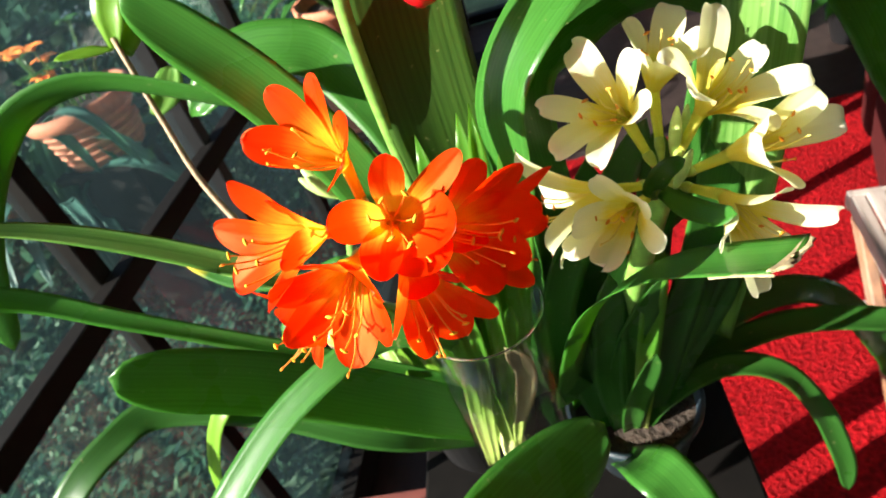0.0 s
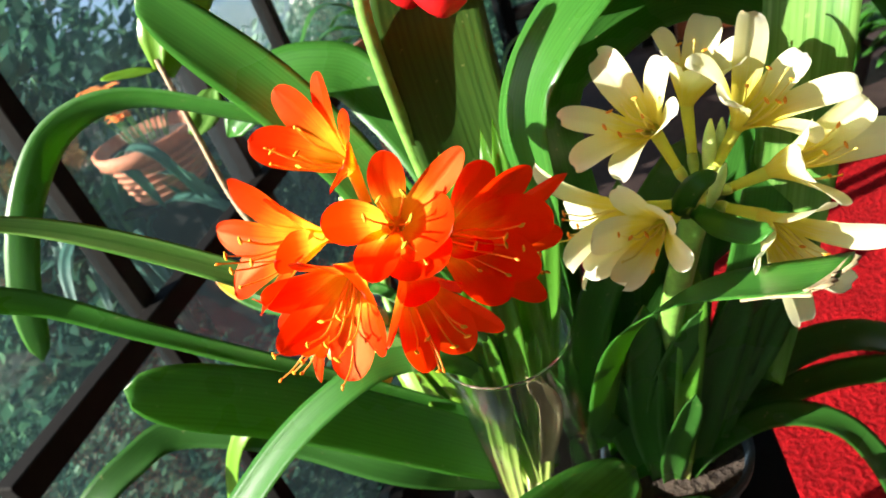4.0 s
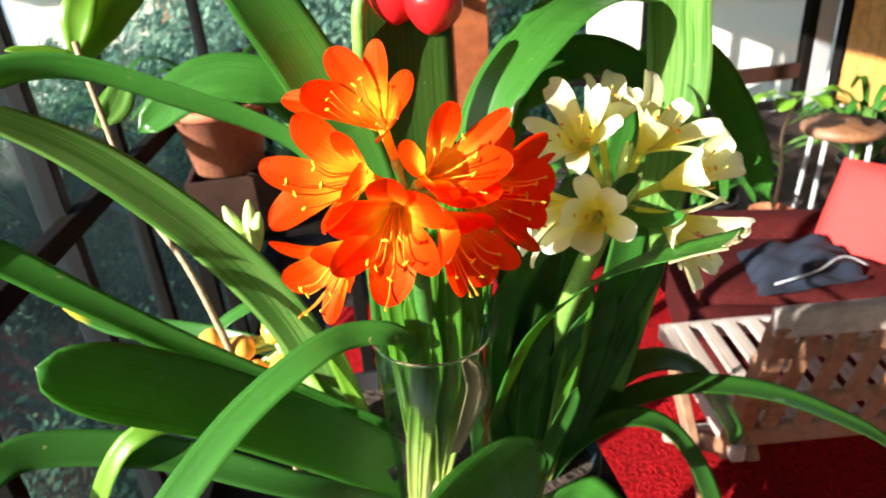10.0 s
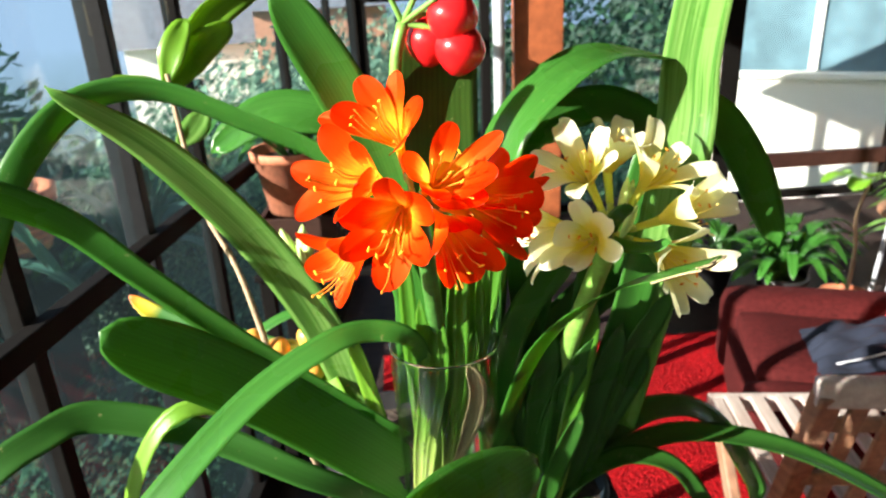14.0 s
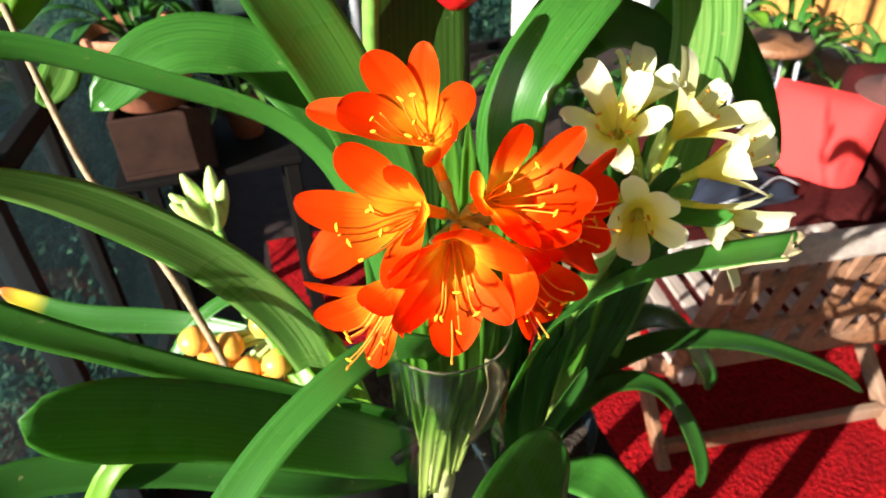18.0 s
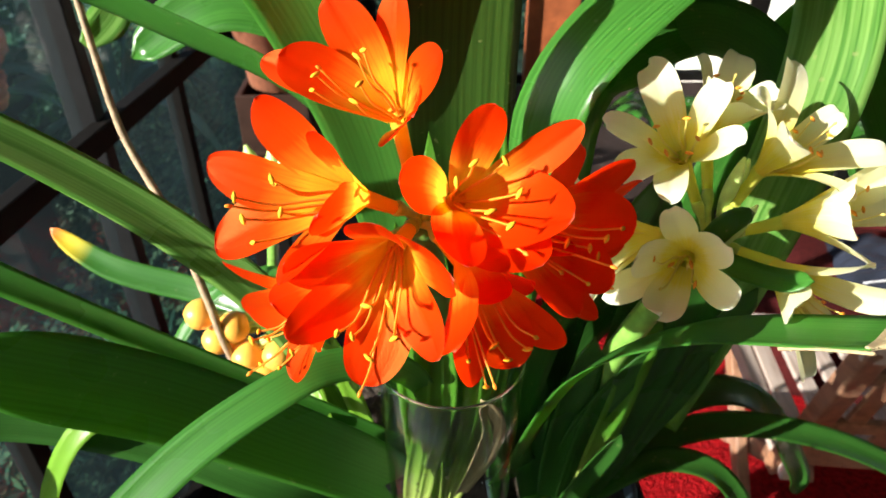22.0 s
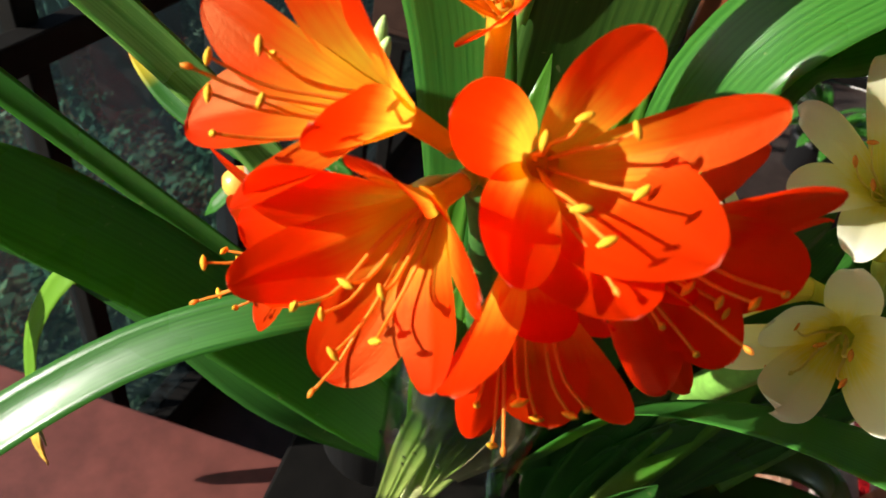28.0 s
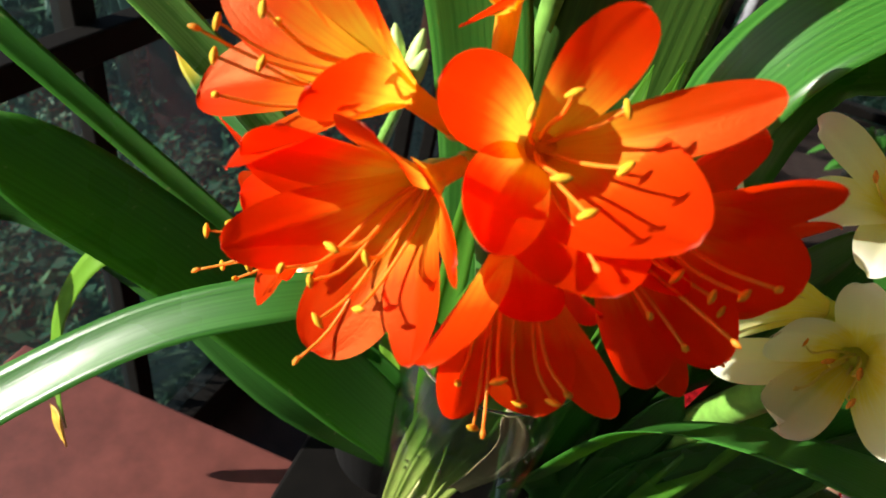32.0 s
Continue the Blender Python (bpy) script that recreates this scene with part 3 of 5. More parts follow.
flower(clivia, HUB, (-0.142, 0.290, 1.262), [(-0.195, 0.304, 1.264), (-0.191, 0.311, 1.229), (-0.167, 0.279, 1.214), (-0.150, 0.268, 1.240), (-0.168, 0.272, 1.264)], 3, wide=0.024, face=(-0.72, -0.62, -0.30), droop=0.008)
flower(clivia, HUB, (-0.114, 0.285, 1.284), [(-0.158, 0.247, 1.266), (-0.156, 0.254, 1.297), (-0.121, 0.243, 1.320), (-0.094, 0.235, 1.300), (-0.099, 0.238, 1.260), (-0.130, 0.248, 1.238)], 4, wide=0.028, flares=(0.02, 0.08, 0.12, -0.04, -0.10, 0.04), pist=(-0.131, 0.241, 1.241), droop=0.012)
flower(clivia, HUB, (-0.087, 0.276, 1.279), [(-0.085, 0.245, 1.238), (-0.044, 0.262, 1.243), (-0.094, 0.233, 1.269), (-0.074, 0.252, 1.277), (-0.058, 0.266, 1.272), (-0.064, 0.258, 1.236)], 5, wide=0.027, face=(0.34, -0.84, -0.42), flare=0.03, pist=(-0.076, 0.243, 1.240), droop=0.008)
flower(clivia, HUB, (-0.089, 0.296, 1.298), [(-0.112, 0.261, 1.325), (-0.075, 0.283, 1.346), (-0.040, 0.286, 1.336), (-0.049, 0.252, 1.314), (-0.060, 0.248, 1.296), (-0.089, 0.238, 1.304)], 6, wide=0.027, droop=0.002, flares=(0.06, 0.10, 0.05, -0.25, -0.15, 0.02), wides=(0.85, 0.85, 0.6, 1.7, 1.3, 1.0), pist=(-0.066, 0.251, 1.300))
flower(clivia, HUB, (-0.068, 0.292, 1.288), [(-0.013, 0.296, 1.314), (-0.008, 0.296, 1.283), (-0.038, 0.264, 1.259), (-0.040, 0.274, 1.284), (-0.034, 0.304, 1.318), (-0.020, 0.280, 1.262)], 7, wide=0.030, face=(0.58, -0.80, 0.04), flare=0.03, droop=0.002)
flower(clivia, HUB, (-0.066, 0.306, 1.272), [(0.002, 0.324, 1.290), (-0.007, 0.309, 1.263), (-0.022, 0.286, 1.239), (-0.034, 0.300, 1.246), (-0.030, 0.335, 1.286), (-0.026, 0.338, 1.262)], 8, wide=0.024, face=(0.66, -0.72, -0.18), flare=0.03, droop=0.002)

# glass vase
vase = thing("glass_vase", "clear glass cylinder vase holding cut clivia stems", "vase")
VC = (-0.083, 0.408, 0)
for o in (
    lathe("vase_wall", [(0.046, 0.799), (0.047, 0.86), (0.051, 1.0), (0.0544, 1.106), (0.0527, 1.106), (0.0492, 1.0), (0.0452, 0.86), (0.0441, 0.799), (0.046, 0.799)], M["thin_glass"], vase, VC, 56),
    lathe("vase_foot", [(0.001, 0.782), (0.041, 0.782), (0.0452, 0.785), (0.046, 0.798), (0.043, 0.7975), (0.001, 0.795)], M["thin_glass"], vase, VC, 56, label="thick glass foot"),
    lathe("rim", [(0.0527, 1.1065), (0.0544, 1.1065), (0.0547, 1.1085), (0.0536, 1.1102), (0.0525, 1.1085), (0.0527, 1.1065)], M["glass"], vase, VC, 56, label="rounded glass rim"),
):
    o.visible_shadow = False
for k in range(14):
    a = 3.4 + 0.17 * k + 0.3 * math.sin(7 * k)
    z = 1.085 - 0.02 * (k % 5) - 0.012 * math.sin(3 * k)
    r = 0.0512 + 0.032 * (z - 1.0)
    blob("water_drop", (VC[0] + r * math.cos(a), VC[1] + r * math.sin(a), z), (0, 0, 1), 0.0032 + 0.001 * math.sin(5 * k), 0.0014, M["glass"], vase, 6, 6).visible_shadow = False
stems = thing("vase_greenery", "green leaf blades with pale bases in the glass vase", "plant")
for k, (bx, by, dx, dy, top, tx, ty, w) in enumerate([
        (0.004, -0.004, -0.030, -0.020, 1.23, -0.035, -0.015, 0.018), (0.008, -0.006, -0.012, -0.032, 1.21, -0.005, -0.025, 0.015),
        (0.012, -0.004, 0.012, -0.030, 1.24, 0.022, -0.012, 0.016), (0.016, 0.0, 0.030, -0.014, 1.25, 0.050, 0.01, 0.018),
        (0.014, 0.006, 0.034, 0.004, 1.22, 0.066, 0.02, 0.017), (0.010, 0.010, 0.014, 0.030, 1.27, 0.024, 0.05, 0.022),
        (0.004, 0.010, -0.010, 0.030, 1.26, -0.012, 0.05, 0.022), (0.0, 0.004, -0.032, 0.012, 1.22, -0.040, 0.03, 0.019),
        (0.010, 0.0, 0.004, -0.022, 1.20, 0.012, -0.022, 0.012), (0.006, 0.002, 0.020, 0.016, 1.28, 0.036, 0.04, 0.02),
        (0.012, -0.008, 0.022, -0.026, 1.13, 0.030, -0.022, 0.012), (-0.010, -0.012, -0.020, -0.030, 1.17, -0.022, -0.030, 0.014),
        (-0.004, -0.016, -0.004, -0.036, 1.15, -0.004, -0.032, 0.012), (0.014, -0.014, 0.030, -0.020, 1.18, 0.036, -0.012, 0.014)]):
    bx, by = 1.4 * bx - 0.024, 1.3 * by
    strap("stalk_leaf", [(VC[0] + bx, VC[1] + by, 0.925 + 0.018 * math.sin(5 * k)), (VC[0] + 0.6 * bx + 0.4 * dx, VC[1] + 0.6 * by + 0.4 * dy, 1.0), (VC[0] + dx, VC[1] + dy, 1.09), (VC[0] + tx, VC[1] + ty, top)], 0.92 * w, M["leaf_stalk"], stems, 18, 4, (0.1 * math.sin(k), -1, 0.2), 0.5, tip=0.25)
lathe("stem_base", [(0.001, 0.875), (0.009, 0.880), (0.0135, 0.905), (0.013, 0.93), (0.010, 0.955), (0.001, 0.96)], M["stem_base"], stems, (VC[0] - 0.013, VC[1], 0), 18, label="pale cut stem base")
strap("dry_sheath", [(VC[0] + 0.006, VC[1] - 0.026, 0.985), (VC[0] + 0.020, VC[1] - 0.034, 1.035), (VC[0] + 0.027, VC[1] - 0.038, 1.075), (VC[0] + 0.018, VC[1] - 0.044, 1.106)], 0.019, M["leaf_dry"], stems, 12, 4, (0.3, -1, 0), 0.5, tip=0.5, label="tan papery dry sheath")

# ---- the plant behind the vase, with long strap leaves ----
plant_l = thing("clivia_plant", "clivia with long arching dark green strap leaves in a pot", "plant")
UPF = (0.0, -0.35, 1.0)
strap("leaf", [(-0.165, 0.52, 0.90), (-0.181, 0.503, 0.972), (-0.203, 0.450, 1.107), (-0.236, 0.386, 1.226), (-0.284, 0.315, 1.331), (-0.328, 0.263, 1.386)], 0.048, M["leaf_pale"], plant_l, 46, 8, (0.10, 0.83, 0.54), -0.16, tip=0.6, label="pale striped arching leaf")
strap("leaf", [(-0.10, 0.47, 0.98), (-0.128, 0.49, 1.17), (-0.175, 0.509, 1.262), (-0.269, 0.514, 1.316), (-0.354, 0.513, 1.352), (-0.422, 0.500, 1.345), (-0.469, 0.469, 1.299), (-0.502, 0.440, 1.231), (-0.518, 0.422, 1.165)], 0.029, M["leaf"], plant_l, 48, 6, (0.29, 0.79, 0.54), 0.12, face_end=(-0.5, 0.86, -0.12), turn=4.0)
strap("leaf", [(-0.13, 0.46, 0.96), (-0.228, 0.429, 1.066), (-0.291, 0.399, 1.144), (-0.340, 0.364, 1.220), (-0.380, 0.337, 1.280), (-0.430, 0.304, 1.319), (-0.475, 0.275, 1.337)], 0.028, M["leaf"], plant_l, 40, 6, (0.0, -0.99, -0.05), 0.2)
strap("leaf", [(-0.10, 0.46, 0.86), (-0.139, 0.443, 0.925), (-0.211, 0.416, 1.012), (-0.290, 0.389, 1.095), (-0.378, 0.350, 1.174)], 0.064, M["leaf"], plant_l, 56, 10, (0.27, -0.893, 0.36), 0.12, tip=0.15, label="broad dark blunt leaf")
strap("leaf", [(-0.10, 0.43, 0.93), (-0.100, 0.392, 1.07), (-0.114, 0.361, 1.137), (-0.152, 0.353, 1.153), (-0.190, 0.334, 1.151), (-0.252, 0.303, 1.121), (-0.323, 0.246, 1.065), (-0.385, 0.190, 1.000)], 0.032, M["leaf"], plant_l, 44, 6, (0.0, -0.80, 0.60), 0.2, base=0.35, swell=0.95, face_end=(-0.22, -0.54, 0.81), label="mid green glossy leaf bending forward")
strap("leaf", [(-0.12, 0.46, 0.86), (-0.224, 0.420, 0.942), (-0.341, 0.433, 1.004), (-0.443, 0.428, 1.039), (-0.485, 0.398, 1.038), (-0.521, 0.361, 1.024), (-0.560, 0.320, 0.985)], 0.033, M["leaf_dark"], plant_l, 38, 6, (0, -0.77, 0.64), 0.2)
strap("leaf", [(-0.095, 0.44, 0.98), (-0.110, 0.405, 1.16), (-0.127, 0.388, 1.277), (-0.153, 0.376, 1.353), (-0.178, 0.362, 1.405), (-0.196, 0.352, 1.438)], 0.043, M["leaf"], plant_l, 34, 8, (-0.1, -0.95, 0.2), 0.2, tip=0.38)
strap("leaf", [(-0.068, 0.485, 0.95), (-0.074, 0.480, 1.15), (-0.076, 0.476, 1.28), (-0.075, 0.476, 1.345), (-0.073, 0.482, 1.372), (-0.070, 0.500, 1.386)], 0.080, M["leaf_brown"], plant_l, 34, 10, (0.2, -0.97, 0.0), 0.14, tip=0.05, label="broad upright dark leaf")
strap("leaf", [(-0.04, 0.46, 1.0), (-0.026, 0.432, 1.20), (-0.018, 0.424, 1.292), (0.028, 0.437, 1.345), (0.09, 0.475, 1.366), (0.188, 0.536, 1.350)], 0.052, M["leaf"], plant_l, 34, 6, (-0.3, -0.4, 0.87), 0.2, tip=0.3)
strap("leaf", [(-0.12, 0.50, 0.98), (-0.115, 0.53, 1.18), (-0.173, 0.593, 1.281), (-0.217, 0.603, 1.307), (-0.269, 0.604, 1.307), (-0.329, 0.592, 1.271)], 0.052, M["leaf"], plant_l, 28, 6, (0.1, -0.8, 0.6), 0.2, tip=0.3)
strap("leaf", [(-0.20, 0.46, 0.93), (-0.30, 0.445, 1.02), (-0.365, 0.425, 1.035), (-0.412, 0.408, 0.965), (-0.430, 0.397, 0.87), (-0.433, 0.393, 0.80)], 0.019, M["leaf_young"], plant_l, 24, 4, (-0.5, -1, 0.5), 0.2, tip=0.35, label="drooping yellow-green leaf")
strap("leaf_tip", [(-0.4325, 0.391, 0.83), (-0.434, 0.390, 0.80), (-0.434, 0.389, 0.775)], 0.022, M["tip_yellow"], plant_l, 8, 4, (-0.5, -1, 0.5), 0.3, tip=0.7, base=1.0, label="withered orange tip")
strap("leaf", [(-0.220, 0.555, 1.008), (-0.316, 0.618, 1.010), (-0.416, 0.642, 1.029), (-0.462, 0.658, 1.048), (-0.492, 0.671, 1.068)], 0.028, M["leaf_tipped"], plant_l, 30, 6, (0.2, -0.85, 0.5), 0.25, tip=0.65, label="leaf with a yellow and orange withered tip")
strap("leaf", [(-0.183, 0.439, 1.006), (-0.211, 0.486, 1.028), (-0.231, 0.530, 1.070)], 0.022, M["leaf_young"], plant_l, 14, 4, (0, -1, 0.2), 0.3)
strap("leaf", [(-0.199, 0.533, 1.067), (-0.240, 0.556, 1.080), (-0.297, 0.554, 1.057), (-0.341, 0.535, 1.004)], 0.016, M["leaf"], plant_l, 16, 4, UPF, 0.3)

strap("leaf", [(-0.146, 0.47, 0.853), (-0.151, 0.47, 0.943), (-0.167, 0.46, 1.04), (-0.178, 0.45, 1.101)], 0.020, M["leaf_young"], plant_l, 18, 5, (-0.3, -0.95, 0.1), 0.3, tip=0.3, label="pale yellow-green young leaf")
strap("leaf", [(-0.187, 0.50, 0.823), (-0.194, 0.50, 0.926), (-0.208, 0.49, 1.027), (-0.222, 0.478, 1.09)], 0.024, M["leaf_young"], plant_l, 18, 5, (-0.3, -0.95, 0.1), 0.3, tip=0.4, label="pale yellow-green young leaf")

# ---- the cream clivia ----
YHUB = V(0.074, 0.384, 1.213)
plant_r = thing("cream_clivia_plant", "cream yellow clivia in bloom with dark strap leaves", "plant")
tube("scape", [(0.03, 0.46, 0.90), (0.045, 0.44, 1.05), (0.064, 0.405, 1.16), YHUB], 0.011, 0.009, M["stem"], plant_r, 16, 10)
flower(plant_r, YHUB, (0.0479, 0.3531, 1.2246), [(0.026, 0.338, 1.267), (0.049, 0.317, 1.256), (0.057, 0.307, 1.229), (0.019, 0.310, 1.218), (-0.002, 0.340, 1.210), (0.006, 0.325, 1.243)], 11, "yellow", 0.0225, flare=0.34)
flower(plant_r, YHUB, (0.0568, 0.4047, 1.2611), [(0.032, 0.422, 1.315), (0.001, 0.392, 1.292), (0.067, 0.393, 1.313), (0.063, 0.356, 1.292), (0.005, 0.362, 1.270), (0.030, 0.350, 1.262)], 12, "yellow", 0.0225, flare=0.34)
flower(plant_r, YHUB, (0.0813, 0.4303, 1.2625), [(0.068, 0.439, 1.313), (0.103, 0.458, 1.308), (0.070, 0.410, 1.305)], 13, "yellow", 0.0225, flare=0.34)
flower(plant_r, YHUB, (0.1043, 0.4017, 1.2532), [(0.124, 0.434, 1.311), (0.144, 0.403, 1.290), (0.166, 0.381, 1.272), (0.075, 0.377, 1.311), (0.088, 0.352, 1.295), (0.136, 0.357, 1.256)], 14, "yellow", 0.0225, flare=0.34)
flower(plant_r, YHUB, (0.1169, 0.3819, 1.2286), [(0.185, 0.377, 1.239), (0.166, 0.372, 1.268), (0.130, 0.352, 1.270), (0.169, 0.386, 1.262)], 15, "yellow", 0.0225, flare=0.34)
flower(plant_r, YHUB, (0.1062, 0.3635, 1.211), [(0.162, 0.324, 1.212), (0.088, 0.308, 1.222), (0.110, 0.309, 1.170), (0.147, 0.337, 1.168), (0.128, 0.318, 1.243)], 16, "yellow", 0.0225, flare=0.34)
flower(plant_r, YHUB, (0.0382, 0.3732, 1.2277), [(-0.018, 0.371, 1.277), (-0.010, 0.331, 1.221)], 17, "yellow", 0.0225, flare=0.34)
strap("bract", [(0.070, 0.376, 1.215), (0.082, 0.355, 1.213), (0.092, 0.330, 1.222), (0.100, 0.316, 1.233)], 0.017, M["leaf"], plant_r, 12, 4, (0, -0.6, 0.8), 0.3, tip=0.5)
strap("bract", [(0.068, 0.376, 1.215), (0.062, 0.362, 1.230), (0.070, 0.357, 1.246), (0.083, 0.358, 1.250)], 0.014, M["leaf_dark"], plant_r, 12, 4, (0, -0.8, 0.5), 0.3, tip=0.5)
blob("bud", (0.086, 0.395, 1.245), (0.1, -0.1, 1), 0.045, 0.0045, M["bud"], plant_r)
blob("bud", (0.094, 0.402, 1.243), (0.15, 0, 1), 0.038, 0.004, M["bud"], plant_r)
blob("bud", (0.084, 0.372, 1.232), (0.35, -0.2, 1), 0.036, 0.004, M["bud"], plant_r)
strap("leaf", [(-0.035, 0.44, 0.92), (-0.022, 0.411, 0.996), (0.008, 0.388, 1.099), (0.055, 0.340, 1.177), (0.116, 0.277, 1.228)], 0.038, M["leaf"], plant_r, 34, 8, (-0.297, 0.428, 0.854), 0.12, blunt=True, ragged=0.004, label="leaf with a torn dry end")
strap("torn_edge", [(0.1140, 0.2791, 1.2262), (0.1158, 0.2772, 1.2277), (0.1182, 0.2747, 1.2297)], 0.037, M["leaf_dry"], plant_r, 6, 12, (-0.297, 0.428, 0.854), 0.12, 0.0016, blunt=True, ragged=0.005, base=1.0, label="dry torn leaf end")
strap("torn_edge", [(0.076, 0.2925, 1.2085), (0.086, 0.282, 1.2175), (0.095, 0.272, 1.2245), (0.102, 0.264, 1.2295)], 0.0026, M["leaf_dry"], plant_r, 22, 2, (-0.297, 0.428, 0.854), 0.1, 0.0017, tip=0.3, base=0.3, ragged=0.002, label="pale dry margin")
strap("leaf", [(0.13, 0.49, 0.93), (0.150, 0.475, 1.10), (0.166, 0.461, 1.279), (0.188, 0.507, 1.359), (0.227, 0.561, 1.459)], 0.056, M["leaf_pale"], plant_r, 30, 8, (-0.45, -0.9, 0.1), 0.15, label="broad pale upright leaf")
strap("leaf", [(0.02, 0.48, 1.0), (-0.004, 0.444, 1.263), (0.036, 0.468, 1.306), (0.092, 0.493, 1.316), (0.143, 0.503, 1.294), (0.184, 0.498, 1.251)], 0.042, M["leaf_dark"], plant_r, 30, 6, (-0.1, -0.9, 0.6), 0.2, tip=0.3)
strap("leaf", [(0.12, 0.53, 1.1), (0.177, 0.541, 1.278), (0.230, 0.543, 1.291), (0.263, 0.513, 1.237), (0.284, 0.470, 1.155)], 0.048, M["leaf"], plant_r, 28, 6, (0.0, -0.9, 0.6), 0.2, tip=0.3)
strap("leaf", [(0.040, 0.46, 0.82), (0.066, 0.458, 0.92), (0.098, 0.458, 1.02), (0.128, 0.466, 1.12), (0.152, 0.488, 1.218)], 0.044, M["leaf"], plant_r, 26, 8, (0.12, -0.98, 0.1), 0.15, tip=0.3)
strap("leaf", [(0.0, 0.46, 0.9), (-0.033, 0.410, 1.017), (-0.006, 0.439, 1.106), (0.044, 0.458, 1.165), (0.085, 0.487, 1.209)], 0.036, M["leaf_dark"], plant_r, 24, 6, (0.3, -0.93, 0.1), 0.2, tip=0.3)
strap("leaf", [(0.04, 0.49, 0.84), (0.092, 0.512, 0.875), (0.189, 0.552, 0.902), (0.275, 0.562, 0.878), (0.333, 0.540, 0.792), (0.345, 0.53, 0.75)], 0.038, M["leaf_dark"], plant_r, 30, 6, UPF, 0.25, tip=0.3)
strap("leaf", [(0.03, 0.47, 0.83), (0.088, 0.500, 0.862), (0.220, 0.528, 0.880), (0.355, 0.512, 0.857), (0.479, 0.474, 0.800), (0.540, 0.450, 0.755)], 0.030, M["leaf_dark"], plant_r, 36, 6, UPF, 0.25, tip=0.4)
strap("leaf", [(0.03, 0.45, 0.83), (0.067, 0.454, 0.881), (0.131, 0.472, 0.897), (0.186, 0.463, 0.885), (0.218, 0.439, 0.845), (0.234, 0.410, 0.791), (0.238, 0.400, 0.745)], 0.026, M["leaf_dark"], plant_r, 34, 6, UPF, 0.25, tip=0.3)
strap("leaf", [(-0.134, 0.147, 1.040), (-0.121, 0.190, 1.038), (-0.107, 0.224, 1.037), (-0.082, 0.267, 1.027), (-0.041, 0.311, 1.014), (-0.001, 0.348, 1.006)], 0.074, M["leaf"], plant_r, 30, 8, (0.1, -0.55, 0.8), 0.10, tip=0.45, label="broad glossy leaf curling over in front of the vase")
strap("leaf", [(0.01, 0.42, 0.84), (0.03, 0.35, 0.93), (0.05, 0.32, 0.93), (0.08, 0.28, 0.88)], 0.05, M["leaf"], plant_r, 22, 6, UPF, 0.2, tip=0.4)

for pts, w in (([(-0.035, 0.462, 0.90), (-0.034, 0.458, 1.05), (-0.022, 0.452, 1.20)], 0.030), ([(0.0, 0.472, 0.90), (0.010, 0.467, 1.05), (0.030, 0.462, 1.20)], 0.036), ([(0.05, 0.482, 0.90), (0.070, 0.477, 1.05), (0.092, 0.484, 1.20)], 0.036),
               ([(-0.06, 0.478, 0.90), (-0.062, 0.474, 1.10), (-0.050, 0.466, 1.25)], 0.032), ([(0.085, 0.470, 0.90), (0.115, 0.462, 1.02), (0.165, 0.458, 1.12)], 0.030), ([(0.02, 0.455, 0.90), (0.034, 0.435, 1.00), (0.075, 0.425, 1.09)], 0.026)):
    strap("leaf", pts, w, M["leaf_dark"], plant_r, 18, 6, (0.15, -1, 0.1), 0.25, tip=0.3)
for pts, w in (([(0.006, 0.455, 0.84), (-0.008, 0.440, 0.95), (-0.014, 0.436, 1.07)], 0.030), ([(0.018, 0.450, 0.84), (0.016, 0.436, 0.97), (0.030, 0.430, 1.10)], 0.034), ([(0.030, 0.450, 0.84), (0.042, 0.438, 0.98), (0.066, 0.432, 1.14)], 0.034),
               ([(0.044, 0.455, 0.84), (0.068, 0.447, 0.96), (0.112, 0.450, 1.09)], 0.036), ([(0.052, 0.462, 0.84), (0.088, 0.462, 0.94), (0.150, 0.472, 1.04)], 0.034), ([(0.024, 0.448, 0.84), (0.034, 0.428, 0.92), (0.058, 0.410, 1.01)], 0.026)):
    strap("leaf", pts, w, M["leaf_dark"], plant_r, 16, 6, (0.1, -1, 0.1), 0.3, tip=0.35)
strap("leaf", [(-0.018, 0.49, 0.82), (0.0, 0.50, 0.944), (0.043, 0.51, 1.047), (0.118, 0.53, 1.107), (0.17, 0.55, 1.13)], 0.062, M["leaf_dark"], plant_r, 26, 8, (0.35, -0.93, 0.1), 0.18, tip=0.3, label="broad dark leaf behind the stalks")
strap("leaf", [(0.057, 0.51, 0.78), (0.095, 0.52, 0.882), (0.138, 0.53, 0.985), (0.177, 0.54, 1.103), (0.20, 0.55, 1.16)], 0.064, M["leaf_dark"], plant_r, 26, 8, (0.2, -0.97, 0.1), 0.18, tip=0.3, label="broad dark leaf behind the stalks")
strap("leaf", [(0.036, 0.445, 0.85), (0.055, 0.432, 1.00), (0.074, 0.425, 1.13)], 0.022, M["leaf_stalk"], plant_r, 16, 5, (-0.2, -1, 0.1), 0.3, tip=0.3, label="pale green leaf stalk")

# pots on the table
def pot(name, at, r, h, mat, label, soil=True, taper=0.75):
    t = thing(name, label, "plant pot", "plant pots", at=at)
    lathe("pot_wall", [(r * taper * 0.1, 0), (r * taper, 0), (r * 0.97, h * 0.86), (r * 1.04, h * 0.86), (r * 1.06, h), (r * 0.98, h), (r * 0.90, h * 0.8), (r * 0.05, h * 0.8)], mat, t, (0, 0, 0), 36)
    if soil:
        lathe("soil", [(0.001, h * 0.86), (r * 0.5, h * 0.87), (r * 0.95, h * 0.84)], M["soil"], t, (0, 0, 0), 24)
    return t

TABLE = 0.78
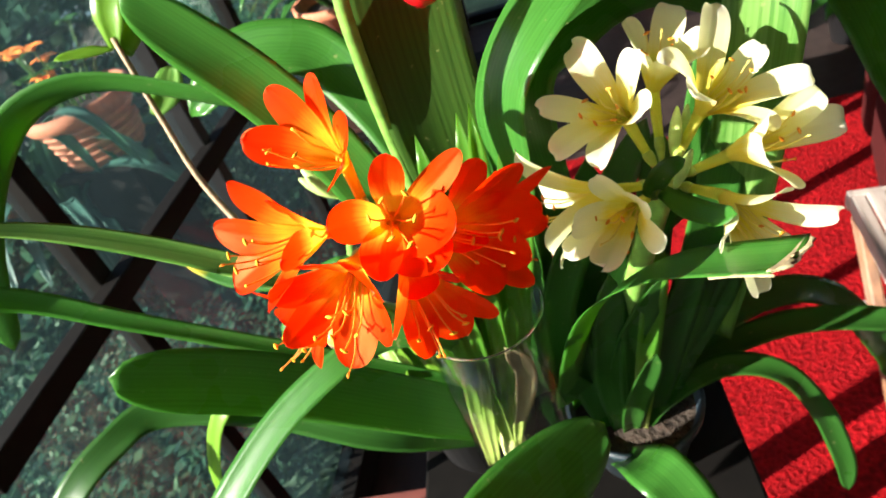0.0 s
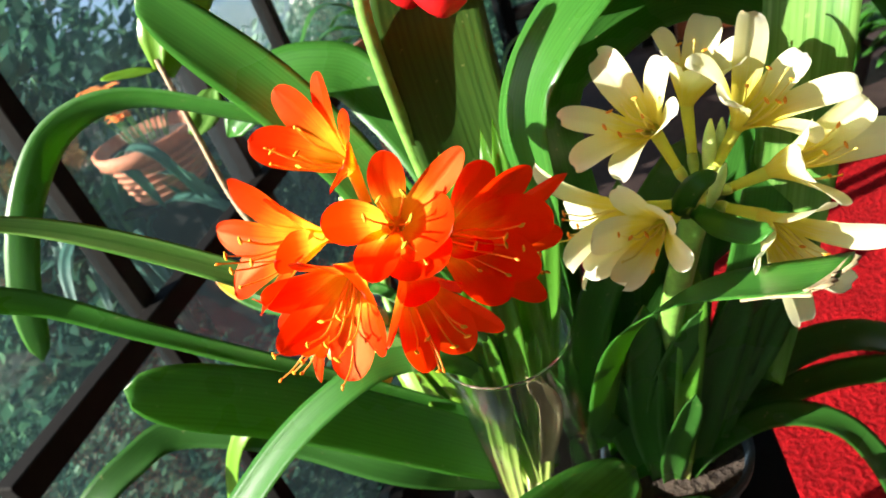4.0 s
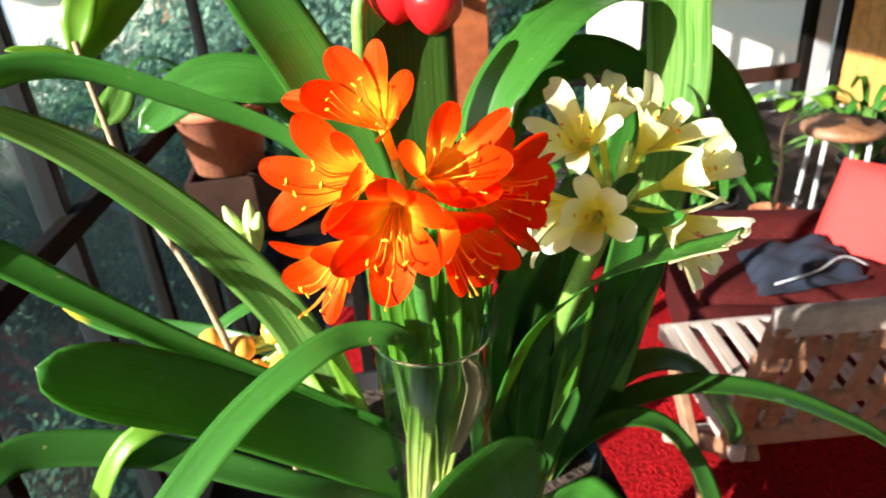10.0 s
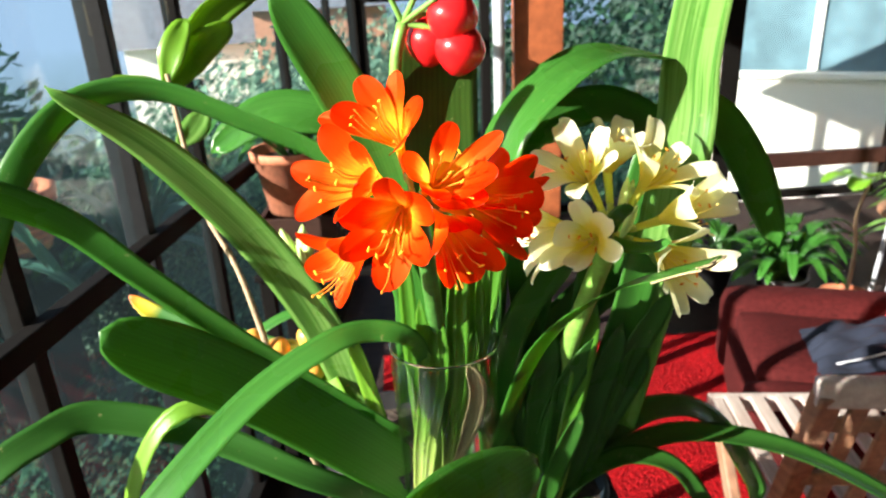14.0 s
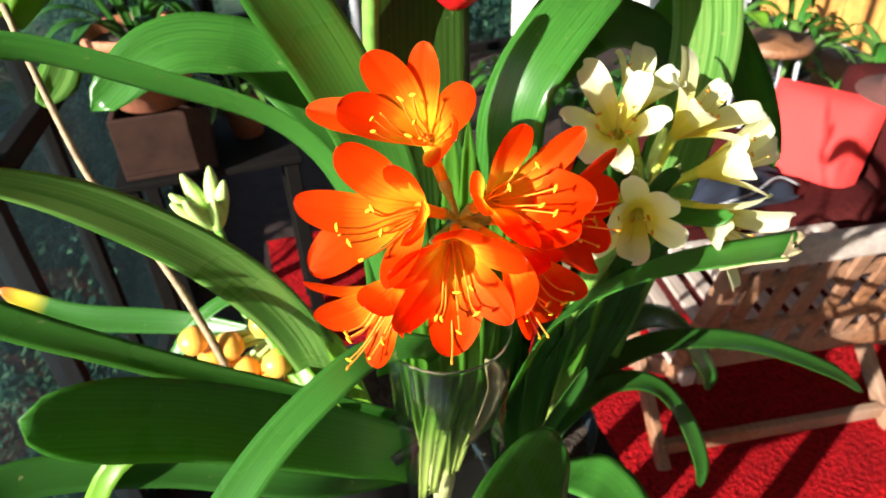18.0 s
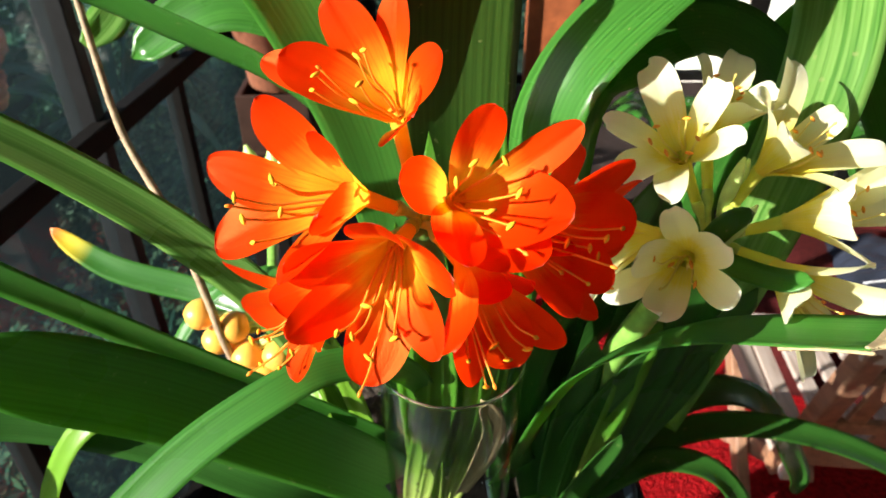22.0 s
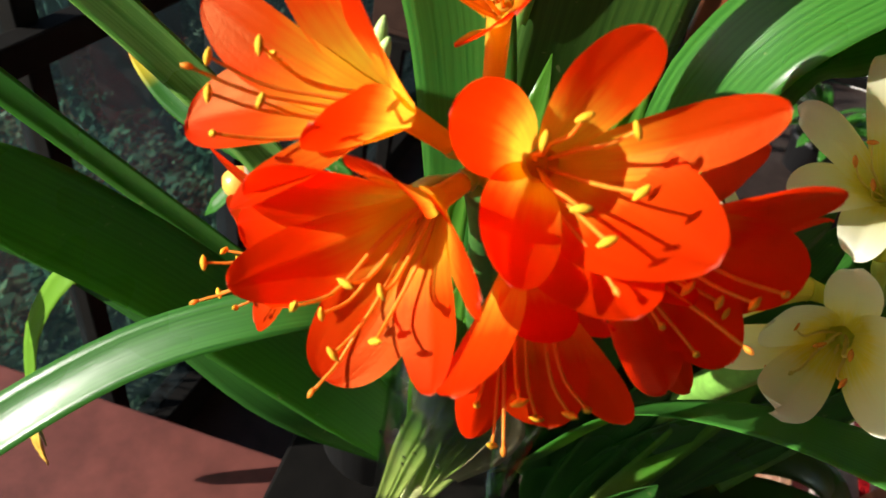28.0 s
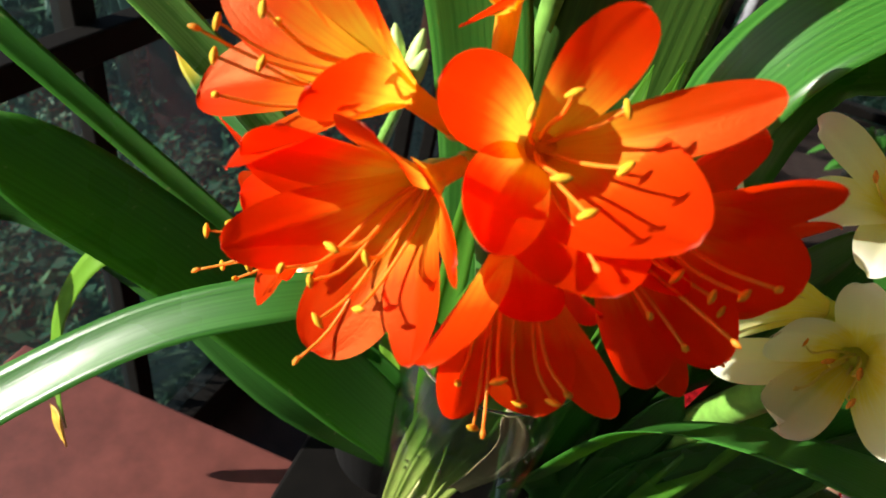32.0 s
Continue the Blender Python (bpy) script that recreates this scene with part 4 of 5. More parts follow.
pot("plant_pot", (0.035, 0.475, TABLE), 0.072, 0.085, M["plastic_grey"], "dark blue-grey plastic pot on the small table")
pot("plant_pot", (-0.15, 0.53, TABLE), 0.085, 0.14, M["plastic_black"], "black plastic pot beside the vase on the table")

# ---- table and tiled stand ----
table = thing("plant_table", "small dark wooden table under the vase and pots", "table")
box("tabletop", (-0.235, 0.33, TABLE - 0.03), (0.15, 0.64, TABLE), M["wood_dark"], table)
for x in (-0.22, 0.12):
    for y in (0.36, 0.61):
        box("leg", (x - 0.02, y - 0.02, 0.0), (x + 0.02, y + 0.02, TABLE - 0.03), M["wood_dark"], table)
STAND = 0.72
stand = thing("tiled_stand", "low stand topped with terracotta tiles", "plant stand")
box("bed", (-0.60, 0.16, STAND - 0.045), (-0.24, 0.50, STAND - 0.006), M["grout"], stand)
for x in (-0.57, -0.27):
    for y in (0.19, 0.47):
        box("leg", (x - 0.02, y - 0.02, 0.0), (x + 0.02, y + 0.02, STAND - 0.045), M["wood_dark"], stand)
bm = bmesh.new()
box_bm(bm, (0, 0, 0), (0.352, 0.163, 0.012), 0.003)
tile_me = from_bm("tile", bm, M["tile"])
for j in range(2):
    part("tile", tile_me, stand).location = (-0.596, 0.164 + j * 0.169, STAND - 0.009)

# ---- other plants near the clivia ----
sprig = thing("potted_sapling", "thin tan sapling stem with a few bright green leaves", "plant")
tube("stem", [(-0.24, 0.56, 0.80), (-0.270, 0.50, 1.02), (-0.284, 0.507, 1.09), (-0.305, 0.530, 1.154), (-0.340, 0.563, 1.215), (-0.355, 0.586, 1.279), (-0.366, 0.606, 1.359)], 0.0042, 0.0028, M["twig"], sprig, 26, 8)
strap("leaf", [(-0.368, 0.604, 1.350), (-0.355, 0.612, 1.385), (-0.341, 0.628, 1.416)], 0.030, M["leaf_young"], sprig, 12, 4, (0, -1, 0), 0.3, tip=0.6, base=0.3)
strap("leaf", [(-0.363, 0.605, 1.341), (-0.335, 0.628, 1.380), (-0.296, 0.650, 1.407)], 0.036, M["leaf_young"], sprig, 14, 5, (0.2, -1, 0), 0.3, tip=0.6, base=0.3)
strap("leaf", [(-0.368, 0.615, 1.352), (-0.320, 0.665, 1.415), (-0.265, 0.718, 1.452)], 0.036, M["leaf_young"], sprig, 14, 5, (0.2, -1, 0.2), 0.3, tip=0.6, base=0.3)
strap("leaf", [(-0.370, 0.603, 1.350), (-0.395, 0.595, 1.355), (-0.419, 0.586, 1.360)], 0.014, M["leaf_young"], sprig, 10, 4, (0, -0.5, 1), 0.3, tip=0.6, base=0.3)
strap("leaf", [(-0.364, 0.594, 1.281), (-0.347, 0.613, 1.296), (-0.339, 0.629, 1.313)], 0.032, M["leaf_pale"], sprig, 10, 4, (0, -1, 0.3), 0.3, tip=0.6, base=0.3)

buds = thing("clivia_bud_cluster", "cluster of pale green unopened clivia buds", "flower")
BC = Vector((-0.270, 0.736, 1.048))
tube("scape", [(-0.22, 0.62, 0.80), (-0.25, 0.60, 1.0), BC], 0.007, 0.006, M["stem"], buds, 12)
for k in range(11):
    a = k * 0.9
    d = V(math.cos(a) * 0.55 - 0.25, math.sin(a) * 0.45 - 0.1, 1.0).normalized()
    blob("bud", BC + d * (0.030 + 0.008 * (k % 3)), d, 0.066, 0.0095, M["bud"], buds, 10, 10)

berries = thing("clivia_fruit_cluster", "cluster of golden clivia berries on pale stalks", "fruit")
BB = Vector((-0.213, 0.519, 1.045))
tube("scape", [(-0.17, 0.55, 0.80), (-0.18, 0.54, 0.98), BB], 0.007, 0.006, M["stem"], berries, 10)
for k, (dx, dy, dz) in enumerate([(-0.055, -0.01, 0.012), (-0.045, -0.02, -0.014), (-0.03, -0.03, -0.03), (-0.02, 0.0, 0.022), (-0.06, 0.01, -0.035), (0.0, -0.02, -0.04), (-0.075, 0.0, -0.01), (-0.015, -0.03, -0.005), (-0.03, 0.01, -0.05), (0.025, -0.02, -0.025), (-0.085, 0.0, 0.02)]):
    p = BB + V(dx, dy, dz)
    tube("stalk", [BB, BB + V(dx, dy, dz) * 0.5 + V(0, 0, 0.006), p], 0.0035, 0.003, M["bud"], berries, 6, 6)
    blob("berry", p, (0.3, 0.2, 1), 0.030, 0.0145, M["berry_y"], berries, 12, 10)

reds = thing("red_clivia_fruit", "three ripe red clivia berries on a green stalk", "fruit")
RB = Vector((-0.103, 0.457, 1.405))
tube("scape", [(-0.10, 0.50, 0.90), (-0.115, 0.475, 1.2), (-0.113, 0.457, 1.356), RB], 0.0062, 0.0055, M["stem"], reds, 14)
for p in ((-0.059, 0.445, 1.409), (-0.053, 0.448, 1.381), (-0.078, 0.470, 1.388)):
    tube("stalk", [RB, (RB + Vector(p)) / 2 + V(0, 0, 0.006), p], 0.003, 0.0028, M["stem"], reds, 8, 6)
    blob("berry", p, (0.2, 0.1, 1), 0.048, 0.0235, M["berry_r"], reds, 16, 12)
for p in ((-0.086, 0.442, 1.436), (-0.116, 0.453, 1.435), (-0.073, 0.432, 1.425)):
    tube("stalk", [RB, (RB + Vector(p)) / 2, p], 0.0028, 0.0024, M["stem"], reds, 6, 6)

# ---- floor, walls, glazing ----
fl = [(-0.42, 4.1), (3.5, 4.1), (3.5, -3.7), (-1.24, -3.7)]
floor = tagged(part("floor", mesh_of("floor", [(x, y, z) for z in (-0.012, -0.5) for x, y in fl], [(3, 2, 1, 0), (0, 1, 5, 4), (1, 2, 6, 5), (2, 3, 7, 6), (3, 0, 4, 7)], M["floor"], smooth=False)), "brown tiled conservatory floor", "floor", kind="structure")
gv, gf = [], []
xs = [-400, -120, -60, -30, -18, -12, -9, -7, -5.5, -4.5, -3.5, -2.5, -1.6, 0, 4, 12, 60, 400]
ys = [-400, -60, -10, -3, 0, 2, 4, 6, 9, 14, 22, 40, 90, 400]
for y in ys:
    for x in xs:
        dip = 1.8 * min(1.0, max(0.0, (y - 4) / 2)) * min(1.0, max(0.0, x / 4))
        gv.append((x, y, -0.5 - dip - min(14.0, 0.55 * max(0.0, -x - 2.2))))
for j in range(len(ys) - 1):
    for i in range(len(xs) - 1):
        k = j * len(xs) + i
        gf.append((k, k + 1, k + 1 + len(xs), k + len(xs)))
ground = tagged(part("ground", mesh_of("ground", gv, gf, M["ground"])), "garden ground falling away outside the glass", "ground", kind="structure")
# Distance haze is painted on: bluer and paler upwards, and the sheet glows unlit.
bd = Nodes("painted_haze_distance")
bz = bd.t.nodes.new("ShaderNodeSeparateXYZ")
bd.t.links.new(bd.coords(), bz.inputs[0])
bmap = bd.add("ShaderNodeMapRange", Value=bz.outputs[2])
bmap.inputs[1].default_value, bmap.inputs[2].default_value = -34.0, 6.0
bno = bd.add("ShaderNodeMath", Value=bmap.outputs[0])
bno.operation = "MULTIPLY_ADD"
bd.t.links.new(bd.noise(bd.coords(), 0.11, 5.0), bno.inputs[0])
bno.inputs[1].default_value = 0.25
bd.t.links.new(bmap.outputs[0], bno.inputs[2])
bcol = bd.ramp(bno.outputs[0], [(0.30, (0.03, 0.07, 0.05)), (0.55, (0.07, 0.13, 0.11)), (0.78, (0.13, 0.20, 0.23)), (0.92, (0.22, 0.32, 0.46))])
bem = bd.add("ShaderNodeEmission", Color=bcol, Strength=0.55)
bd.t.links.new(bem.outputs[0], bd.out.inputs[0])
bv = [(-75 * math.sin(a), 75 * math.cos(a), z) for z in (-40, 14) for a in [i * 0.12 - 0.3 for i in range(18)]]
backdrop = tagged(part("backdrop", mesh_of("backdrop", bv, [(i, i + 1, i + 19, i + 18) for i in range(17)], bd.mat)), "distant hillside and sky with painted haze, glowing by itself", "backdrop", kind="structure")

CORNER = V(-0.349, 4.0, 0)
WAY = V(0.105, 0.994, 0).normalized()
GL = tagged(new("wall_glazed"), "glazed timber wall with dark posts and a diagonal brace", "wall", kind="structure")
def along(s, z=0.0, off=0.0):
    p = CORNER - WAY * s
    return V(p.x, p.y, z) + V(WAY.y, -WAY.x, 0) * off
for s in (0.0, 0.8, 1.65, 2.54, 2.88, 3.27, 5.3, 6.4, 7.5):
    beam("post", along(s, 0), along(s, 2.25), 0.035 if s != 2.88 else 0.05, 0.035, M["wood_dark"] if s != 2.88 else M["metal_dark"], GL)
beam("top_rail", along(0, 2.28), along(7.6, 2.28), 0.07, 0.09, M["wood_brown"], GL)
beam("bottom_rail", along(0, 0.05), along(7.6, 0.05), 0.07, 0.10, M["wood_dark"], GL)
beam("rail", along(3.6, 0.985, 0.03), along(1.2, 0.985, 0.03), 0.03, 0.04, M["wood_dark"], GL)
beam("transom", along(3.285, 1.50), along(0, 1.50), 0.05, 0.055, M["wood_brown"], GL)
for a, b in ((0.0, 0.8), (0.8, 1.65), (1.65, 2.54), (2.54, 2.88), (2.88, 3.27), (3.27, 5.3), (5.3, 6.4), (6.4, 7.5)):
    o = beam("pane", along((a + b) / 2, 0.10), along((a + b) / 2, 2.23), b - a - 0.04, 0.005, M["pane"], GL, 0.0, up=V(WAY.y, -WAY.x, 0))
    o.visible_shadow = False

BK = tagged(new("wall_back"), "end wall with windows, a brown panel and a grey pipe", "wall", kind="structure")
def bk(name, x0, x1, z0, z1, mat, t=0.06, dy=0.0):
    return box(name, (x0, 4.0 + dy, z0), (x1, 4.0 + dy + t, z1), M[mat], BK, 0.004)
bk("panel", 0.60, 0.90, 0.0, 2.25, "wood_brown", 0.08, -0.02)
lathe("pipe", [(0.035, 0.0), (0.035, 2.25)], M["metal_grey"], BK, (0.50, 3.93, 0), 16, closed=True)
bk("post", -0.39, -0.28, 0, 2.25, "wood_dark", 0.07)
bk("post", 0.40, 0.46, 0, 2.25, "wood_dark", 0.07)
bk("rail", -0.28, 0.40, 1.40, 1.50, "wood_dark", 0.06)
bk("post", 1.92, 2.04, 0, 2.25, "wood_dark", 0.07)
bk("mullion", 1.80, 1.92, 0.0, 2.25, "render_white", 0.05, 0.01)
bk("post", 3.12, 3.19, 0, 2.25, "wood_dark", 0.07)
bk("corner_post", 3.19, 3.33, 0, 2.25, "metal_grey", 0.08)
bk("rail", -0.31, 3.6, 2.23, 2.33, "wood_brown", 0.08)
bk("rail", 0.90, 1.80, 0.36, 0.44, "wood_dark", 0.06)
bk("rail", 2.04, 3.12, 0.235, 0.335, "wood_crossbar", 0.06)
bk("rail", -0.28, 0.40, 0.36, 0.44, "wood_dark", 0.06)
bk("sill_wall", -0.31, 3.6, 0.0, 0.06, "wood_dark", 0.06, 0.075)
for x0, x1, z0, z1 in ((-0.28, 0.40, 0.36, 0.44), (0.90, 1.80, 0.36, 0.44), (2.04, 3.12, 0.235, 0.335)):
    o = bk("pane", x0, x1, z1, 2.23, "pane", 0.005, 0.03)
    o.visible_shadow = False
    o = bk("pane", x0, x1, 0.06, z0, "pane", 0.005, 0.03)
    o.visible_shadow = False
side = tagged(box("wall_side", (3.3, -3.5, 0), (3.45, 1.5, 2.4), M["wall_cream"], None, 0.0), "cream painted house wall with ochre boards and a glazed end", "wall", kind="structure")
for i in range(6):
    box("board", (3.27, 1.36 - i * 0.14, 0.0), (3.298, 1.36 - i * 0.14 + 0.134, 2.3), M["wood_ochre"], side, 0.004)
for i in range(8):
    box("board", (3.355, 2.80 + i * 0.138, 0.06), (3.39, 2.80 + i * 0.138 + 0.132, 2.27), M["wood_ochre"], side, 0.004)
for y in (1.56, 2.75, 3.95):
    box("post", (3.34, y - 0.04, 0.0), (3.41, y + 0.04, 2.3), M["wood_dark"], side, 0.004)
box("low_wall", (3.35, 1.6, 0.06), (3.40, 2.71, 0.515), M["render_white"], side, 0.0)
for z in (0.03, 0.55, 2.30):
    box("rail", (3.345, 1.6, z - 0.03), (3.405, 2.71, z + 0.03), M["wood_dark"], side, 0.004)
o = box("pane", (3.37, 1.6, 0.58), (3.375, 2.71, 2.27), M["pane"], side, 0.0)
o.visible_shadow = False

# Wall behind the camera, added to cut sky light and bounce a little back.
rear = tagged(box("unseen_wall_rear", (-1.3, -3.65, 0), (3.45, -3.5, 2.6), M["wall_cream"], None, 0.0), "added unseen cream wall behind that blocks sky light", "wall", kind="structure")
# Roof out of view, added so that light comes from the left only.
RF = tagged(new("roof"), "added unseen boarded roof that holds off sky light", "roof", kind="structure")
for i in range(5):
    x = -0.55 + i * 0.95
    beam("rafter", (x, -3.6, 2.38), (x, 4.1, 2.38), 0.05, 0.09, M["wood_brown"], RF)
for i in range(22):
    box("roof_board", (-1.05, -3.65 + i * 0.36, 2.43), (3.5, -3.65 + i * 0.36 + 0.354, 2.46), M["wood_ochre"], RF, 0.0)

# ---- outside ----
def leaf_cloud(name, n, place, size, label, category, seed, mat="foliage"):
    rnd = random.Random(seed)
    verts, faces = [], []
    for i in range(n):
        p = Vector(place(rnd))
        a = Vector((rnd.gauss(0, 1), rnd.gauss(0, 1), rnd.gauss(0, 1))).normalized()
        b = a.orthogonal().normalized()
        c = a.cross(b)
        s = size * rnd.uniform(0.5, 1.4)
        k = len(verts)
        verts += [p - b * s, p + c * s * 0.45 + a * s * 0.12, p + b * s, p - c * s * 0.45 + a * s * 0.12]
        faces.append((k, k + 1, k + 2, k + 3))
    return tagged(part(name, mesh_of(name, verts, faces, M[mat])), label, category, kind="stuff")

def hedge_place(rnd):
    s = rnd.uniform(-3.0, 6.0)
    d = rnd.uniform(0.0, 1.9)
    top = 0.28 + 0.12 * math.sin(1.7 * s) + 0.18 * math.sin(4.1 * s + 1) - 0.05 * d
    p = CORNER - WAY * s - V(WAY.y, -WAY.x, 0) * (0.22 + 1.3 * d)
    return (p.x, p.y, -0.4 + (top + 0.4) * rnd.random() ** 0.7)
leaf_cloud("hedge", 120000, hedge_place, 0.022, "dense green garden hedge beyond the glass", "hedge", 5)
def shrub_place(rnd):
    a, u = rnd.uniform(0, 6.28), rnd.uniform(-1, 1)
    r = rnd.random() ** 0.33 * (1 + 0.15 * math.sin(5 * a) * math.cos(4 * u))
    q = math.sqrt(1 - u * u) * r
    return (-2.45 + 1.0 * q * math.cos(a), 2.5 + 1.0 * q * math.sin(a), 0.55 + 1.05 * r * u)
leaf_cloud("garden_shrub", 11000, shrub_place, 0.045, "dark blue-green garden shrub beyond the glass", "shrub", 8)
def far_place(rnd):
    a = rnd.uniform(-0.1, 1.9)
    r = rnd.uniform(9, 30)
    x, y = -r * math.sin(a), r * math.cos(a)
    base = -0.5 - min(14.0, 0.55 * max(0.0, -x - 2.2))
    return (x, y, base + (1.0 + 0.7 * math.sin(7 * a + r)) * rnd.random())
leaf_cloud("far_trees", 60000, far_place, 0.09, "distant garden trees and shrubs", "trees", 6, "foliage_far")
def bank_place(rnd):
    x = rnd.uniform(0.4, 3.6)
    return (x, rnd.uniform(8.0, 9.2), -1.9 + 4.9 * rnd.random())
leaf_cloud("creeper", 15000, bank_place, 0.06, "grey-green creeper on a bank outside the window", "plant", 7)

def house(at, w, d, h, wall, label, rot=0.0):
    t = thing("house", label, "house", at=at)
    t.rotation_euler = (0, 0, rot)
    box("wall", (-w / 2, -d / 2, 0), (w / 2, d / 2, h), M[wall], t, 0.0)
    me = mesh_of("roof", [(-w / 2 - .3, -d / 2 - .3, h), (w / 2 + .3, -d / 2 - .3, h), (w / 2 + .3, d / 2 + .3, h), (-w / 2 - .3, d / 2 + .3, h), (-w / 2 - .3, 0, h + d * 0.45), (w / 2 + .3, 0, h + d * 0.45)], [(0, 1, 5, 4), (2, 3, 4, 5), (0, 4, 3), (1, 2, 5), (3, 2, 1, 0)], M["roof"], smooth=False)
    part("roof", me, t)
    for x in (-w * 0.28, w * 0.12):
        box("window", (x, -d / 2 - 0.03, h * 0.45), (x + w * 0.16, -d / 2 + 0.02, h * 0.75), M["wood_dark"], t, 0.0)
house((-6.5, 26, -4.0), 6, 5, 4.2, "render_white", "distant white house with a slate roof", 0.2)
house((-2.6, 24, -4.0), 4, 5, 5.2, "brick", "distant brick house with a slate roof", 0.1)

annex = thing("neighbour_house", "sunlit white rendered house wall with a large window", "house")
annex.location = (2.75, 6.9, 0.0)
annex.rotation_euler = (0, 0, radians(-34))
box("wall", (0, 0, -2.4), (5.2, 0.4, 0.52), M["render_white"], annex, 0.0)
box("wall", (0, 0, 2.1), (5.2, 0.4, 3.4), M["render_white"], annex, 0.0)
box("wall", (0, 0.02, 0.52), (0.3, 0.4, 2.1), M["render_white"], annex, 0.0)
box("sill", (0.3, -0.06, 0.50), (5.2, 0.1, 0.56), M["render_white"], annex, 0.01)
box("window_pane", (0.3, 0.12, 0.56), (5.2, 0.14, 2.1), M["window_blue"], annex, 0.0)
box("window_frame", (1.3, 0.08, 0.56), (1.38, 0.12, 2.1), M["render_white"], annex, 0.005)
box("window_frame", (2.4, 0.08, 0.56), (2.48, 0.12, 2.1), M["render_white"], annex, 0.005)

# ---- rug ----
bm = bmesh.new()
bmesh.ops.create_grid(bm, x_segments=90, y_segments=70, size=0.5)
rr = random.Random(3)
for v in bm.verts:
    v.co = V(1.0 + v.co.x * 2.5, 1.35 + v.co.y * 1.9, 0.012 + 0.006 * rr.random())
rug = tagged(part("rug", from_bm("rug", bm, M["rug"], True)), "deep red shaggy rug on the floor", "rug")

# ---- slatted wooden chair ----
chair = thing("wooden_chair", "weathered slatted wooden folding chair on the red rug", "chair", at=(0.616, 0.878, 0.0))
chair.rotation_euler = (0, 0, radians(-8))
CW, SZ = 0.64, 0.36
TOP = V(0.03, -0.07, 0.725)
for x in (0.0, CW):
    beam("back_post", (x, 0.02, SZ - 0.04), (x + 0.02, TOP.y, TOP.z), 0.05, 0.035, M["teak"], chair, 0.006)
beam("top_rail", (TOP.x - 0.035, TOP.y, TOP.z), (CW + 0.05, TOP.y, TOP.z), 0.03, 0.06, M["teak_grey"], chair, 0.008)
beam("lower_rail", (0.02, 0.0, SZ + 0.03), (CW, 0.0, SZ + 0.03), 0.025, 0.05, M["teak"], chair, 0.005)
for i in range(8):
    x = 0.066 + i * 0.072
    beam("back_slat", (x, -0.002, SZ + 0.04), (x + 0.015, TOP.y - 0.0, TOP.z - 0.02), 0.034, 0.012, M["teak"], chair, 0.003, up=(0, 1, 0))
for i in range(2):
    z = 0.14 + 0.14 * i
    beam("cross_rail", (0.02, -0.028 - 0.02 * i, SZ + z), (CW, -0.028 - 0.02 * i, SZ + z), 0.015, 0.03, M["teak"], chair, 0.003)
for x in (0.0, CW):
    beam("seat_rail", (x, -0.03, SZ), (x, 0.40, SZ + 0.02), 0.03, 0.045, M["teak_grey"], chair, 0.005)
    beam("leg", (x, 0.38, SZ), (x, -0.02, 0.02), 0.028, 0.045, M["teak"], chair, 0.005)
    beam("leg", (x + (0.035 if x == 0 else -0.035), -0.02, SZ), (x + (0.035 if x == 0 else -0.035), 0.40, 0.02), 0.028, 0.045, M["teak"], chair, 0.005)
for i in range(10):
    x = 0.035 + i * 0.0635
    beam("seat_slat", (x, 0.03, SZ + 0.024), (x, 0.40, SZ + 0.040), 0.036, 0.014, M["teak_grey"], chair, 0.003)
beam("front_rail", (-0.02, 0.41, SZ + 0.02), (CW + 0.02, 0.41, SZ + 0.02), 0.025, 0.045, M["teak_grey"], chair, 0.005)
beam("stretcher", (0, 0.36, 0.06), (CW, 0.36, 0.06), 0.025, 0.04, M["teak_grey"], chair, 0.004)
beam("stretcher", (0, 0.02, 0.06), (CW, 0.02, 0.06), 0.025, 0.04, M["teak"], chair, 0.004)

# ---- armchair, cushion, clothes ----
arm = thing("armchair", "low wine-red velvet armchair with wide arms", "armchair", at=(0.87, 1.45, 0.0))
arm.rotation_euler = (0, 0, radians(-18))
soft_box("seat_base", (0, 0.02, 0.05), (0.95, 0.52, 0.26), M["velvet"], arm, 0.03)
soft_box("armrest", (-0.02, 0.46, 0.05), (0.95, 0.64, 0.38), M["velvet"], arm, 0.07)
soft_box("armrest", (-0.02, -0.10, 0.05), (0.95, 0.06, 0.31), M["velvet"], arm, 0.04)
soft_box("backrest", (0.82, -0.08, 0.05), (1.06, 0.64, 0.62), M["velvet"], arm, 0.06)
soft_box("seat_cushion", (0.02, 0.05, 0.26), (0.82, 0.47, 0.34), M["velvet"], arm, 0.04)

def cushion(name, at, rot, size, thick, mat, label):
    t = tagged(new(name), label, "cushion")
    n = 16
    verts, faces = [], []
    for sgn in (1, -1):
        for i in range(n + 1):
            for j in range(n + 1):
                u, v = 2 * i / n - 1, 2 * j / n - 1
                h = thick * ((1 - u ** 4) * (1 - v ** 4)) ** 0.6 * (1 + 0.12 * math.sin(5 * u + 3 * v))
                pinch = 1 - 0.06 * (u * u + v * v) + 0.05 * (u * u * v * v)
                verts.append((u * size / 2 * pinch, v * size / 2 * pinch, sgn * (h / 2 + 0.002)))
    m = (n + 1) ** 2
    for b in (0, m):
        for i in range(n):
            for j in range(n):
                q = (b + i * (n + 1) + j, b + (i + 1) * (n + 1) + j, b + (i + 1) * (n + 1) + j + 1, b + i * (n + 1) + j + 1)
                faces.append(q if b == 0 else q[::-1])
    ob = part("cover", mesh_of("cover", verts, faces, mat), t)
    t.matrix_world = Matrix.Translation(at) @ Euler([radians(a) for a in rot]).to_matrix().to_4x4()
    return t
